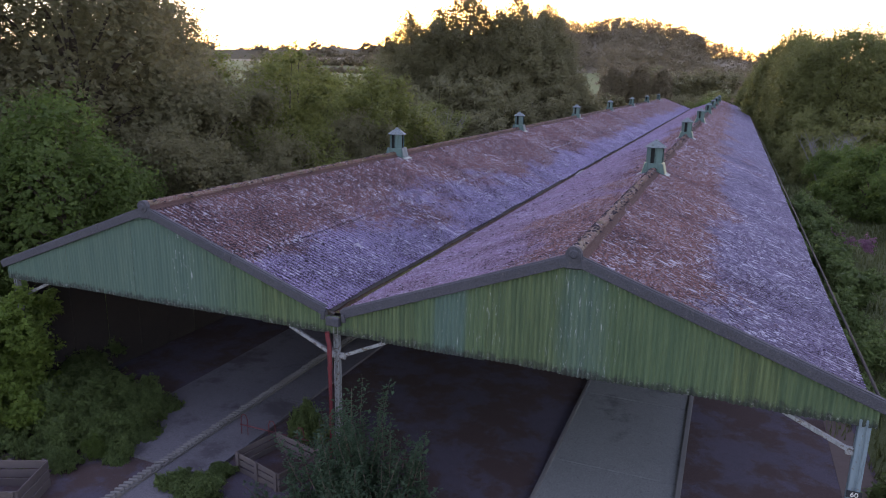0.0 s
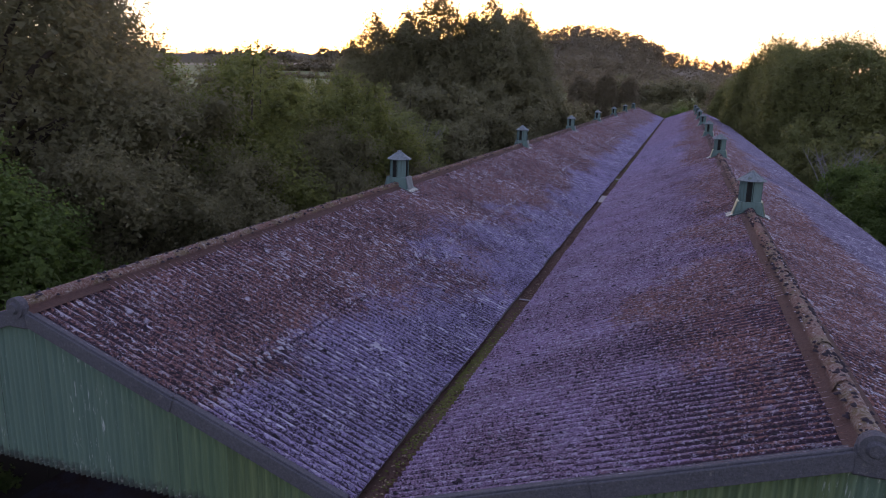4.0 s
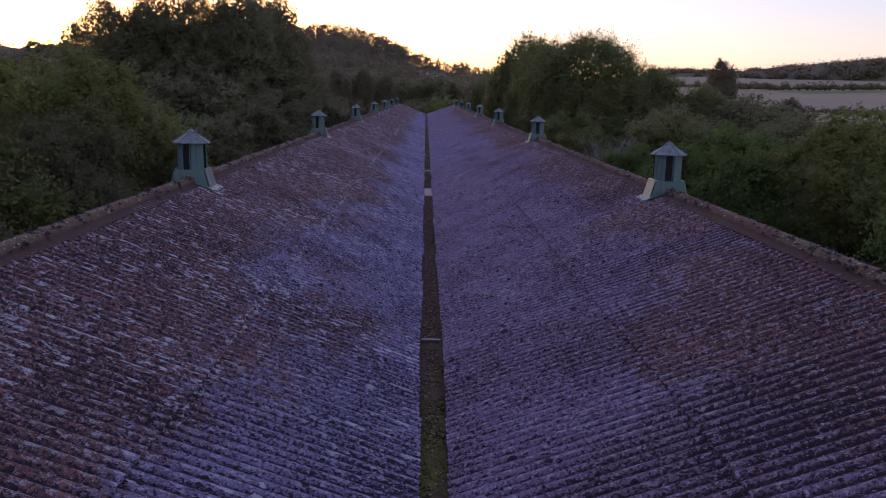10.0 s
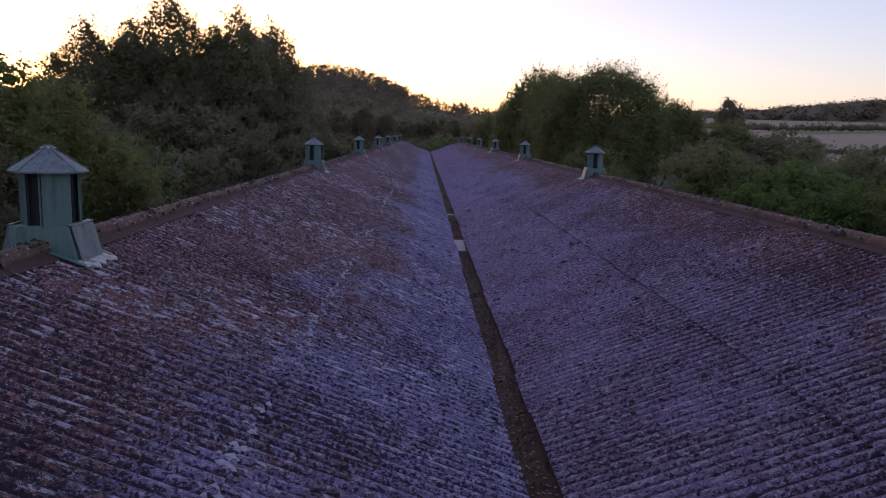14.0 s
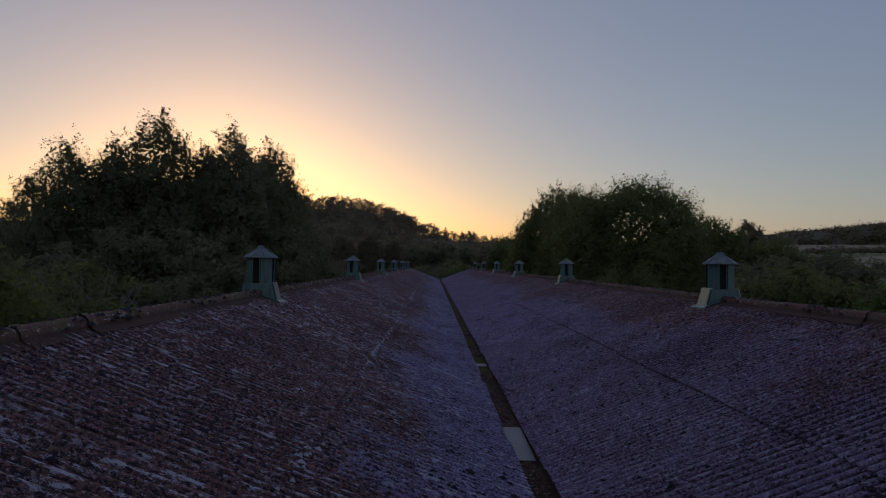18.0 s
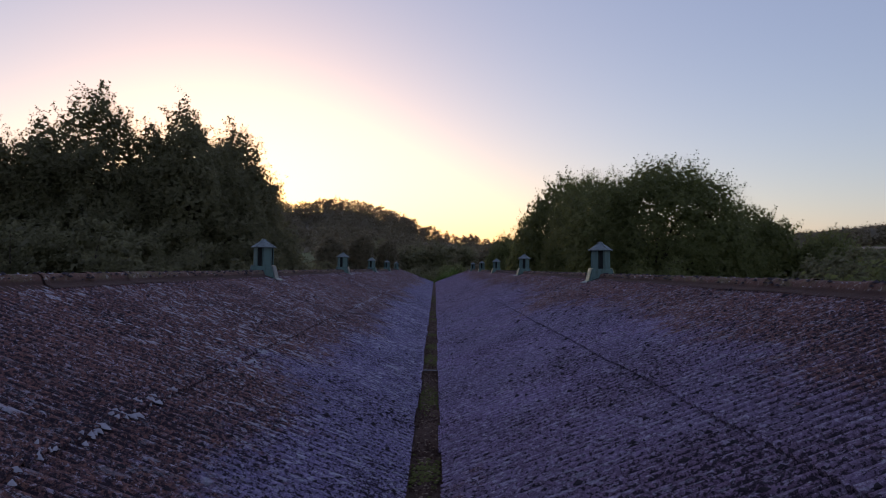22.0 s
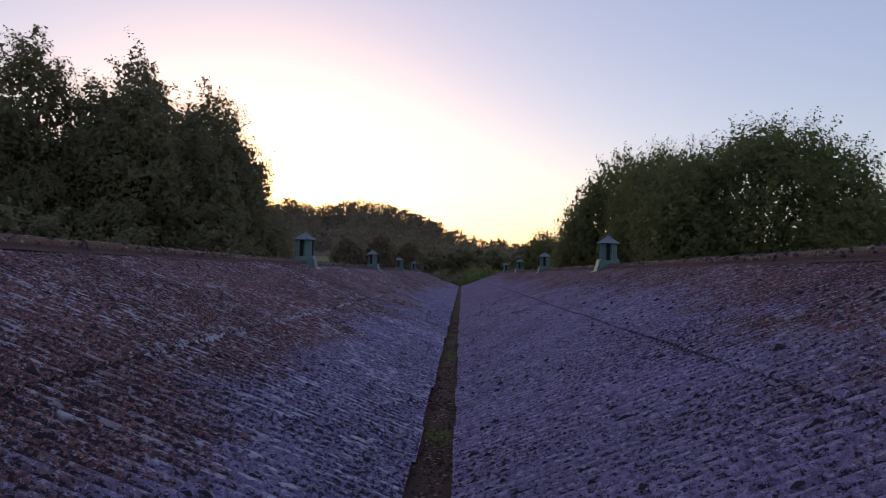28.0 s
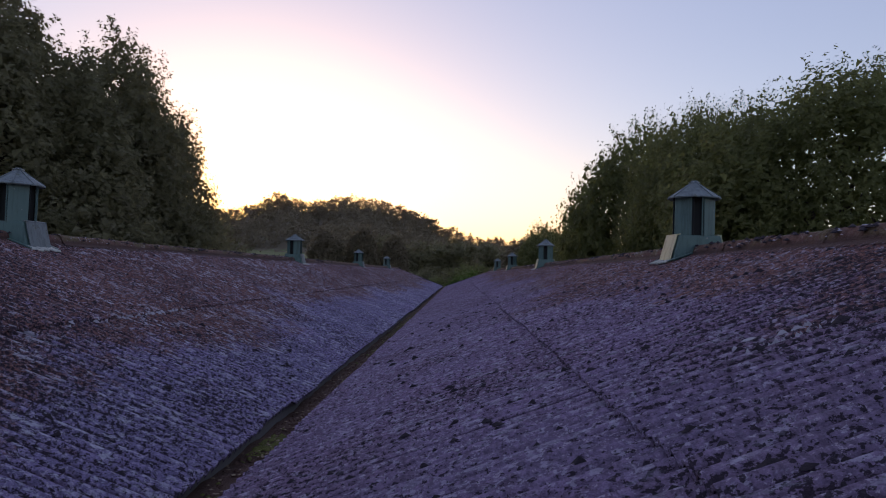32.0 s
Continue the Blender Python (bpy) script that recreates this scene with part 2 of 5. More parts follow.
def mat_green_sheet():
    """Painted corrugated iron: faded green with chalky and dark vertical streaks."""
    m = Mat("faded_green_paint", 0.62)
    streak = m.noise(3.0, 5, 0.7, (4.0, 4.0, 0.22))
    base = m.mix(m.ramp(streak, 0.35, 0.7), (0.062, 0.098, 0.05), (0.145, 0.195, 0.09))
    base = m.mix(m.math("MULTIPLY", m.random(), 0.45), base, (0.075, 0.15, 0.09))
    blue = m.math("MAXIMUM", m.math("MAXIMUM", m.ramp(m.axis(0), -1.2, -3.4), m.ramp(m.math("ADD", m.math("ABSOLUTE", m.math("SUBTRACT", m.axis(0), 4.3)), m.math("MULTIPLY", m.noise(2.0, 3, 0.6, (1, 1, 0.3)), 0.5)), 0.72, 0.40, 0.0, 0.7)), m.ramp(m.noise(0.75, 2, 0.5, (1.0, 1.0, 0.1)), 0.60, 0.70))
    base = m.mix(m.math("MULTIPLY", blue, 0.75), base, m.mix(streak, (0.055, 0.115, 0.11), (0.115, 0.195, 0.175)))
    chalk = m.math("MULTIPLY", m.ramp(m.noise(11, 6, 0.8, (2.0, 2.0, 0.35)), 0.57, 0.68), m.math("MAXIMUM", m.ramp(m.noise(0.8, 2, 0.5, (1, 1, 0.2)), 0.55, 0.64), m.ramp(m.math("ABSOLUTE", m.math("SUBTRACT", m.axis(0), 4.3)), 0.8, 0.3)))
    base = m.mix(chalk, base, (0.46, 0.50, 0.50))
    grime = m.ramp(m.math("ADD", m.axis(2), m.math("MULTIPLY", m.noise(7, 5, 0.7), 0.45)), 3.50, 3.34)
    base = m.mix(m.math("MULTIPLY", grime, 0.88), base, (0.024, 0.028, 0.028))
    white = m.math("MULTIPLY", m.ramp(m.noise(16, 5, 0.8), 0.56, 0.62), m.ramp(m.axis(2), 3.27, 3.17))
    base = m.mix(m.math("MULTIPLY", white, 0.5), base, (0.36, 0.38, 0.36))
    m.bump(m.noise(30, 4), 0.25, 0.004)
    return m.done(base)


def mat_paint(name, a, b, rough=0.55, chip=(0.2, 0.17, 0.15), chips=0.62, metal=0.0):
    m = Mat(name, rough, metal)
    base = m.mix(m.noise(5, 5, 0.7, (1, 1, 0.4)), a, b)
    run = m.ramp(m.noise(9, 5, 0.75, (1.6, 1.6, 0.16)), 0.46, 0.66)
    base = m.mix(m.math("MULTIPLY", run, 0.55), base, tuple(0.45 * v for v in a))
    base = m.mix(m.ramp(m.noise(14, 6, 0.75), chips, chips + 0.06), base, chip)
    m.bump(m.noise(25, 4), 0.3, 0.004)
    return m.done(base)


def mat_plain(name, a, b, scale=6.0, rough=0.9, bump=0.4, dist=0.01):
    m = Mat(name, rough)
    big, small = m.noise(scale * 0.12, 4, 0.6), m.noise(scale, 6, 0.7)
    m.bump(m.noise(scale * 4, 4), bump, dist)
    return m.done(m.mix(m.math("ADD", m.math("MULTIPLY", big, 0.6), m.math("MULTIPLY", small, 0.4)), a, b))


def mat_stained(name, a, b, stain, level=0.56, rough=0.92):
    m = Mat(name, rough)
    base = m.mix(m.math("ADD", m.math("MULTIPLY", m.noise(0.5, 4), 0.6), m.math("MULTIPLY", m.noise(5, 6, 0.7), 0.4)), a, b)
    base = m.mix(m.math("MULTIPLY", m.ramp(m.noise(0.8, 5, 0.65), level, level + 0.14), 0.8), base, stain)
    base = m.mix(m.math("MULTIPLY", m.ramp(m.noise(17, 4, 0.7), 0.60, 0.68), 0.6), base, stain)
    base = m.mix(m.math("MULTIPLY", m.ramp(m.noise(42, 5, 0.8), 0.35, 0.65), 0.55), base, tuple(0.5 * v for v in a))
    base = m.mix(m.math("MULTIPLY", m.ramp(m.noise(30, 4, 0.8), 0.66, 0.70), 0.7), base, tuple(min(1.0, 1.5 * v) for v in b))
    m.bump(m.math("ADD", m.noise(12, 5), m.noise(60, 3)), 0.6, 0.015)
    return m.done(base)


def mat_leaf(name, dark, light, through_light=0.54):
    m = Mat(name, 0.6)
    c = m.mix(m.island(), dark, light)
    c = m.mix(m.math("MULTIPLY", m.random(), 0.35), c, tuple(0.6 * v for v in dark))
    big = m.ramp(m.noise(0.45, 3), 0.35, 0.65)
    c = m.mix(m.math("MULTIPLY", big, 0.45), c, tuple(0.5 * (p + q) * f for p, q, f in zip(dark, light, (0.75, 0.8, 0.7))))
    c = m.mix(m.math("MULTIPLY", m.ramp(m.noise(7, 4, 0.75), 0.36, 0.64), 0.55), c, light)
    m.bump(m.noise(5, 4, 0.8), 0.9, 0.25)
    m.link(c, m.b.inputs["Base Color"])
    t = m.n.new("ShaderNodeBsdfTranslucent")
    m.link(m.mix(0.5, c, light), t.inputs["Color"])
    s = m.n.new("ShaderNodeMixShader")
    s.inputs[0].default_value = through_light
    m.link(m.b.outputs[0], s.inputs[1])
    m.link(t.outputs[0], s.inputs[2])
    m.link(s.outputs[0], m.n["Material Output"].inputs["Surface"])
    return m.m


PITCH = 0.1105                        # from crest to crest of the roof sheets
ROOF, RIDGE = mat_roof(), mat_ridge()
MOSS_DARK = mat_moss("dark_moss", (0.010, 0.008, 0.014), (0.040, 0.027, 0.036))
MOSS_GREEN = mat_moss("green_moss", (0.040, 0.044, 0.010), (0.145, 0.148, 0.030))
LICHEN = mat_moss("pale_lichen", (0.26, 0.24, 0.29), (0.50, 0.48, 0.54))
DRY_LEAF = mat_plain("dry_leaf", (0.13, 0.085, 0.055), (0.36, 0.27, 0.19), 30, 0.9)
# near-black: the barn's dark inside is painted onto the added boards
NEAR_BLACK = mat_plain("near_black", (0.014, 0.012, 0.013), (0.045, 0.036, 0.034), 6, 0.9)
TOOTH = mat_plain("worn_kerb_concrete", (0.10, 0.095, 0.095), (0.22, 0.21, 0.205), 14, 0.95)
ZINC = mat_plain("dull_zinc", (0.17, 0.165, 0.18), (0.30, 0.29, 0.31), 9, 0.7)
LITTER = mat_plain("gutter_litter", (0.035, 0.019, 0.016), (0.14, 0.074, 0.054), 22, 1.0, 1.0, 0.02)
GREEN = mat_green_sheet()
BARGE = mat_stained("grey_barge_board", (0.045, 0.046, 0.058), (0.115, 0.115, 0.14), (0.17, 0.165, 0.16), 0.60, 0.85)
VENT_GREEN = mat_paint("vent_green_paint", (0.055, 0.118, 0.112), (0.110, 0.190, 0.178), 0.5, (0.24, 0.26, 0.25), 0.63)
VENT_CAP = mat_paint("vent_cap_metal", (0.080, 0.115, 0.125), (0.21, 0.25, 0.265), 0.6, (0.09, 0.11, 0.09), 0.56)
VENT_DARK = mat_plain("vent_shade_black", (0.008, 0.01, 0.01), (0.02, 0.022, 0.022))
FLASH = mat_paint("pale_flashing", (0.30, 0.32, 0.30), (0.55, 0.57, 0.53), 0.7, (0.12, 0.14, 0.12), 0.54)
CREAM = mat_paint("cream_skirt_paint", (0.40, 0.42, 0.26), (0.52, 0.53, 0.36), 0.6, (0.2, 0.24, 0.18), 0.64)
STEEL = mat_paint("flaking_grey_steel", (0.19, 0.20, 0.215), (0.36, 0.38, 0.39), 0.6, (0.11, 0.085, 0.075), 0.53)
BLUE_STEEL = mat_paint("flaking_blue_steel", (0.13, 0.19, 0.225), (0.25, 0.33, 0.37), 0.55, (0.14, 0.12, 0.11), 0.6)
DARK_STEEL = mat_paint("dark_roof_steel", (0.06, 0.05, 0.045), (0.12, 0.10, 0.09), 0.7)
RED = mat_paint("worn_red_paint", (0.11, 0.018, 0.026), (0.20, 0.032, 0.04), 0.55, (0.16, 0.12, 0.1), 0.6)
WOOD = mat_plain("grey_wood", (0.055, 0.045, 0.045), (0.15, 0.12, 0.12), 9, 0.9, 0.6)
CONCRETE = mat_stained("dusty_concrete", (0.17, 0.18, 0.18), (0.29, 0.30, 0.295), (0.06, 0.058, 0.06))
CONCRETE_DARKER = mat_stained("darker_concrete", (0.112, 0.106, 0.120), (0.205, 0.196, 0.222), (0.062, 0.052, 0.060), 0.52)
KERB_DARK = mat_plain("dark_concrete", (0.10, 0.10, 0.10), (0.2, 0.19, 0.18), 8)
EARTH = mat_stained("barn_earth", (0.045, 0.038, 0.048), (0.135, 0.116, 0.166), (0.075, 0.038, 0.025), 0.42, 1.0)
SIGN_DARK = mat_plain("sign_black", (0.015, 0.015, 0.018), (0.03, 0.03, 0.035))
SIGN_WHITE = mat_plain("sign_white", (0.7, 0.7, 0.68), (0.8, 0.8, 0.78))
BARK = mat_plain("bark", (0.05, 0.038, 0.028), (0.14, 0.11, 0.085), 12, 0.95, 0.9, 0.02)
GREY_TWIG = mat_plain("dead_grey_wood", (0.15, 0.135, 0.13), (0.28, 0.26, 0.255), 12)
GRASS_GROUND = mat_plain("rough_grass_ground", (0.035, 0.05, 0.018), (0.10, 0.115, 0.04), 1.6, 1.0, 0.8, 0.05)
PASTURE = mat_plain("pasture", (0.10, 0.12, 0.04), (0.19, 0.20, 0.08), 0.10, 1.0, 0.3, 0.1)
STUBBLE = mat_plain("stubble_field", (0.20, 0.152, 0.098), (0.305, 0.238, 0.155), 0.12, 1.0, 0.3, 0.1)
PATH_EARTH = mat_plain("trodden_earth", (0.065, 0.050, 0.046), (0.15, 0.112, 0.10), 2.0, 1.0, 0.7, 0.03)
LEAF_OAK = mat_leaf("oak_leaf", (0.138, 0.155, 0.062), (0.268, 0.285, 0.104))
LEAF_DARK = mat_leaf("dark_leaf", (0.176, 0.168, 0.092), (0.282, 0.264, 0.142))
LEAF_BRIGHT = mat_leaf("bright_leaf", (0.065, 0.12, 0.028), (0.17, 0.25, 0.06))
LEAF_BRAMBLE = mat_leaf("bramble_leaf", (0.070, 0.122, 0.045), (0.205, 0.285, 0.100))
LEAF_IVY = mat_leaf("ivy_leaf", (0.10, 0.175, 0.035), (0.25, 0.36, 0.075))
LEAF_WILLOW = mat_leaf("willow_leaf", (0.108, 0.134, 0.040), (0.265, 0.288, 0.084))
# distance haze is put into this leaf colour: paler and browner
LEAF_FAR_HAZY = mat_leaf("hazed_far_leaf", (0.204, 0.170, 0.118), (0.286, 0.234, 0.146), 0.45)
LEAF_BLUE = mat_leaf("sapling_leaf", (0.045, 0.10, 0.058), (0.11, 0.19, 0.11))
FLOWER = mat_leaf("pink_flower", (0.25, 0.11, 0.19), (0.42, 0.22, 0.34))
GRASS = mat_leaf("grass_blade", (0.06, 0.085, 0.03), (0.17, 0.19, 0.075))
WIRE = mat_plain("wire", (0.05, 0.05, 0.05), (0.1, 0.1, 0.1))


# ---- small builders ----
def mesh_of(name, verts, faces, material=None, smooth=False):
    me = bpy.data.meshes.new(name)
    me.from_pydata([tuple(map(float, v)) for v in verts], [], [tuple(int(i) for i in f) for f in faces])
    if material:
        me.materials.append(material)
    if smooth:
        me.polygons.foreach_set("use_smooth", [True] * len(me.polygons))
    me.update()
    return me


def part(name, bm, material, parent, label=""):
    """Links a bmesh, or a mesh, as one mesh object under a thing or a part."""
    if isinstance(bm, bmesh.types.BMesh):
        me = bpy.data.meshes.new(name)
        bm.normal_update()
        bm.to_mesh(me)
        bm.free()
    else:
        me = bm
    if material and not me.materials:
        me.materials.append(material)
    ob = new(name, me)
    if parent:
        ob.parent = parent
    return tagged(ob, label)


def box(bm, size, at=(0, 0, 0), rot=(0, 0, 0), bevel=0.0):
    m = pose(*at, *rot) @ Matrix.Diagonal((*size, 1))
    r = bmesh.ops.create_cube(bm, size=1, matrix=m)
    if bevel:
        edges = list({e for v in r["verts"] for e in v.link_edges})
        bmesh.ops.bevel(bm, geom=edges, offset=bevel, segments=1, affect="EDGES")
    return bm


def beam(bm, a, b, w, h, bevel=0.0):
    """A straight bar of section w by h from a to b."""
    a, b = Vector(a), Vector(b)
    d = b - a
    m = Matrix.Translation((a + b) / 2) @ d.to_track_quat("X", "Z").to_matrix().to_4x4() @ Matrix.Diagonal((d.length, w, h, 1))
    r = bmesh.ops.create_cube(bm, size=1, matrix=m)
    if bevel:
        bmesh.ops.bevel(bm, geom=list({e for v in r["verts"] for e in v.link_edges}), offset=bevel, segments=1, affect="EDGES")
    return bm


def tube(bm, pts, radii, seg=8):
    """A tapered tube along points."""
    rings = []
    for i, p in enumerate(pts):
        d = (Vector(pts[min(i + 1, len(pts) - 1)]) - Vector(pts[max(i - 1, 0)])).normalized()
        q = d.to_track_quat("Z", "Y")
        rings.append([bm.verts.new(Vector(p) + q @ Vector((radii[i] * math.cos(2 * math.pi * k / seg), radii[i] * math.sin(2 * math.pi * k / seg), 0))) for k in range(seg)])
    for a, b in zip(rings, rings[1:]):
        for k in range(seg):
            bm.faces.new((a[k], a[(k + 1) % seg], b[(k + 1) % seg], b[k]))
    for ring in (rings[0][::-1], rings[-1]):
        bm.faces.new(ring)
    return bm


def thing(name, at, label, category, group="", kind=""):
    e = new(name)
    e.matrix_world = at if isinstance(at, Matrix) else pose(*at)
    return tagged(e, label, category, group, kind)


# ---- the land ----
def smooth(a, b, v):
    t = min(1.0, max(0.0, (v - a) / (b - a)))
    return t * t * (3 - 2 * t)


LAND_LEFT = ((120, 0), (230, 7), (300, 9), (560, 21), (900, 27), (4000, 32))
LAND_MID = ((115, 0), (220, 7), (260, 9), (400, 15), (700, 22), (4000, 40))
LAND_RIGHT = ((110, 0), (300, 3), (540, 13), (950, 39), (4000, 48))


# the wooded skyline beyond the barn: degrees from its axis, degrees above the eye's level
SKYLINE = ((-24, 3.6), (-20, 4.0), (-17, 4.7), (-15, 5.4), (-13.8, 5.9), (-12.5, 5.6), (-11, 5.5), (-9.3, 5.9), (-8.2, 6.0), (-6.5, 5.75), (-5, 5.4), (-3.6, 4.9), (-2.4, 4.3), (-1.2, 3.7), (1.2, 3.05), (3.5, 2.75), (6, 2.4), (12, 2.0), (18, 1.9))
WOOD_R = 345.0


def wood_top(az, r):
    """The height of the treetops on that bearing, r metres off."""
    return 5.2 + r * math.tan(radians(float(np.interp(az, *zip(*SKYLINE)))))


def land(x, y):
    """The height of the ground: level round the barn, rising to hills."""
    r = math.hypot(x, y - 20)
    az = math.degrees(math.atan2(x, y - 20))
    v = [float(np.interp(r, *zip(*p))) for p in (LAND_LEFT, LAND_MID, LAND_RIGHT)]
    a, b = smooth(-24, -12, az), smooth(8, 20, az)
    h = v[0] * (1 - a) + v[1] * (a - b) + v[2] * b
    d, a2 = math.hypot(x, y - 33), math.degrees(math.atan2(x, y - 33))
    rise = smooth(240, 335, d) * smooth(-32, -23, a2) * (1 - smooth(-1, 6, a2))
    h += rise * max(0.0, wood_top(a2, WOOD_R) - 14 - h)
    wobble = noise.noise((x * 0.006, y * 0.006, 0.3)) * min(1.0, max(0.0, (r - 130) / 200)) * 4
    return h * (1 - 0.6 * smooth(60, 120, abs(az))) + wobble


def steps(lo, hi, fine_lo, fine_hi, fine):
    """Grid lines, fine in the middle and widening outwards."""
    out = list(np.arange(fine_lo, fine_hi + 0.01, fine))
    s, v = fine, fine_hi
    while v < hi:
        s *= 1.18
        v += s
        out.append(min(v, hi))
    s, v = fine, fine_lo
    while v > lo:
        s *= 1.18
        v -= s
        out.insert(0, max(v, lo))
    return out


def make_ground():
    xs, ys = steps(-4000, 4000, -60, 60, 2.0), steps(-4000, 4000, -30, 140, 2.0)
    nx = len(xs)
    verts = [(x, y, land(x, y)) for y in ys for x in xs]
    faces, mats = [], []
    for j in range(len(ys) - 1):
        for i in range(nx - 1):
            faces.append((j * nx + i, j * nx + i + 1, (j + 1) * nx + i + 1, (j + 1) * nx + i))
            x, y = (xs[i] + xs[i + 1]) / 2, (ys[j] + ys[j + 1]) / 2
            r, az = math.hypot(x, y - 20), math.degrees(math.atan2(x, y - 20))
            k = 0
            if r > 170:
                k = 1
                if az > 12 and r > 190:
                    k = 2 if r < 560 or 600 < r < 875 else 1
                if az < -22 and 470 < r < 530:
                    k = 2
            mats.append(k)
    me = mesh_of("ground", verts, faces, GRASS_GROUND, True)
    me.materials.append(PASTURE)
    me.materials.append(STUBBLE)
    me.polygons.foreach_set("material_index", mats)
    return tagged(new("ground", me), "rough grass, pasture and pale stubble fields", "ground", kind="structure")


make_ground()

# ---- the barn ----
X_RIDGE, LENGTH, COVER = 4.1, 107.3, 9 * PITCH
Z0, SLOPE = 3.50, 0.365               # roof plane: Z0 + SLOPE * distance from its eave
ANG = math.atan(SLOPE)
barn = thing("barn", (0, 0, 0), "long derelict twin-span barn with mossy corrugated roof and green gables", "barn")
SHEETS = int(LENGTH / COVER)


def sheet_mesh(name, d0, d1, lift, seg=6, along=3, sag=0.0):
    """One corrugated sheet in the slope's own axes: x up the slope from d0 to d1, y along the barn, waves in z."""
    n = 9 * seg + 2
    amp = 0.0235
    verts, faces = [], []
    for j in range(along + 1):
        d = d0 + (d1 - d0) * j / along
        for i in range(n + 1):
            y = i * PITCH / seg - 0.02
            verts.append((d, y, amp * math.cos(2 * math.pi * y / PITCH) + lift + sag * math.sin(math.pi * j / along)))
    for j in range(along):
        for i in range(n):
            a = j * (n + 1) + i
            faces.append((a, a + 1, a + n + 2, a + n + 1))
    # a lip at the lower end gives the sheet its thickness
    k = len(verts)
    lip = verts[: n + 1]
    verts += lip + [(x, y, z - 0.016) for x, y, z in lip]
    faces += [(k + i + 1, k + i, k + n + 1 + i, k + n + 2 + i) for i in range(n)]
    return mesh_of(name, verts, faces, ROOF, True)


LOW, HIGH = sheet_mesh("roof_sheet", 0.14, 2.22, 0.0), sheet_mesh("roof_sheet", 2.08, 4.33, 0.026)


def slope_frame(side, inner):
    """Axes of one of the four roof slopes. side: -1 or 1; inner: it falls to the valley."""
    if inner:
        up = side
        x0 = 0.0
    else:
        up = -side
        x0 = side * 2 * X_RIDGE
    ux = Vector((up * math.cos(ANG), 0, math.sin(ANG)))
    uy = Vector((0, 1, 0))
    uz = Vector((-up * math.sin(ANG), 0, math.cos(ANG)))
    m = Matrix((ux, uy, uz)).transposed().to_4x4()
    m.translation = (x0, 0, Z0)
    return m


rng = random.Random(7)


def purlins(side, inner):
    bm = bmesh.new()
    f = slope_frame(side, inner)
    for d in (0.35, 1.5, 2.15, 3.2, 4.1):
        a, b = f @ Vector((d, 0.1, -0.09)), f @ Vector((d, LENGTH - 0.1, -0.09))
        beam(bm, a, b, 0.06, 0.11)
    return bm


def roof_slope(side, inner):
    f = slope_frame(side, inner)
    slope = part("roof_slope", purlins(side, inner), DARK_STEEL, barn, "dark steel purlins under corrugated sheets")
    rest_v, rest_f = [], []
    near = 52 if inner else 24
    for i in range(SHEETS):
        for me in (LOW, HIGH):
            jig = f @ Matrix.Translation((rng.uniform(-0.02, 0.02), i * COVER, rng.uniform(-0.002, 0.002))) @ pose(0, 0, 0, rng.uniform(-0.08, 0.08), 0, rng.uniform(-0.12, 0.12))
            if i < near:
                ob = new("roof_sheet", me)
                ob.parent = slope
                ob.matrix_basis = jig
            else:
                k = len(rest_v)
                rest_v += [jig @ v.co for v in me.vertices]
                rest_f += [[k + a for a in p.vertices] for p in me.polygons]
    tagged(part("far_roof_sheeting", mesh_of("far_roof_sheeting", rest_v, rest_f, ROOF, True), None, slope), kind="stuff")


# ---- gables ----
def rake(x):
    """The lower edge of the barge board over x."""
    return Z0 + SLOPE * (X_RIDGE - abs(abs(x) - X_RIDGE)) - 0.02


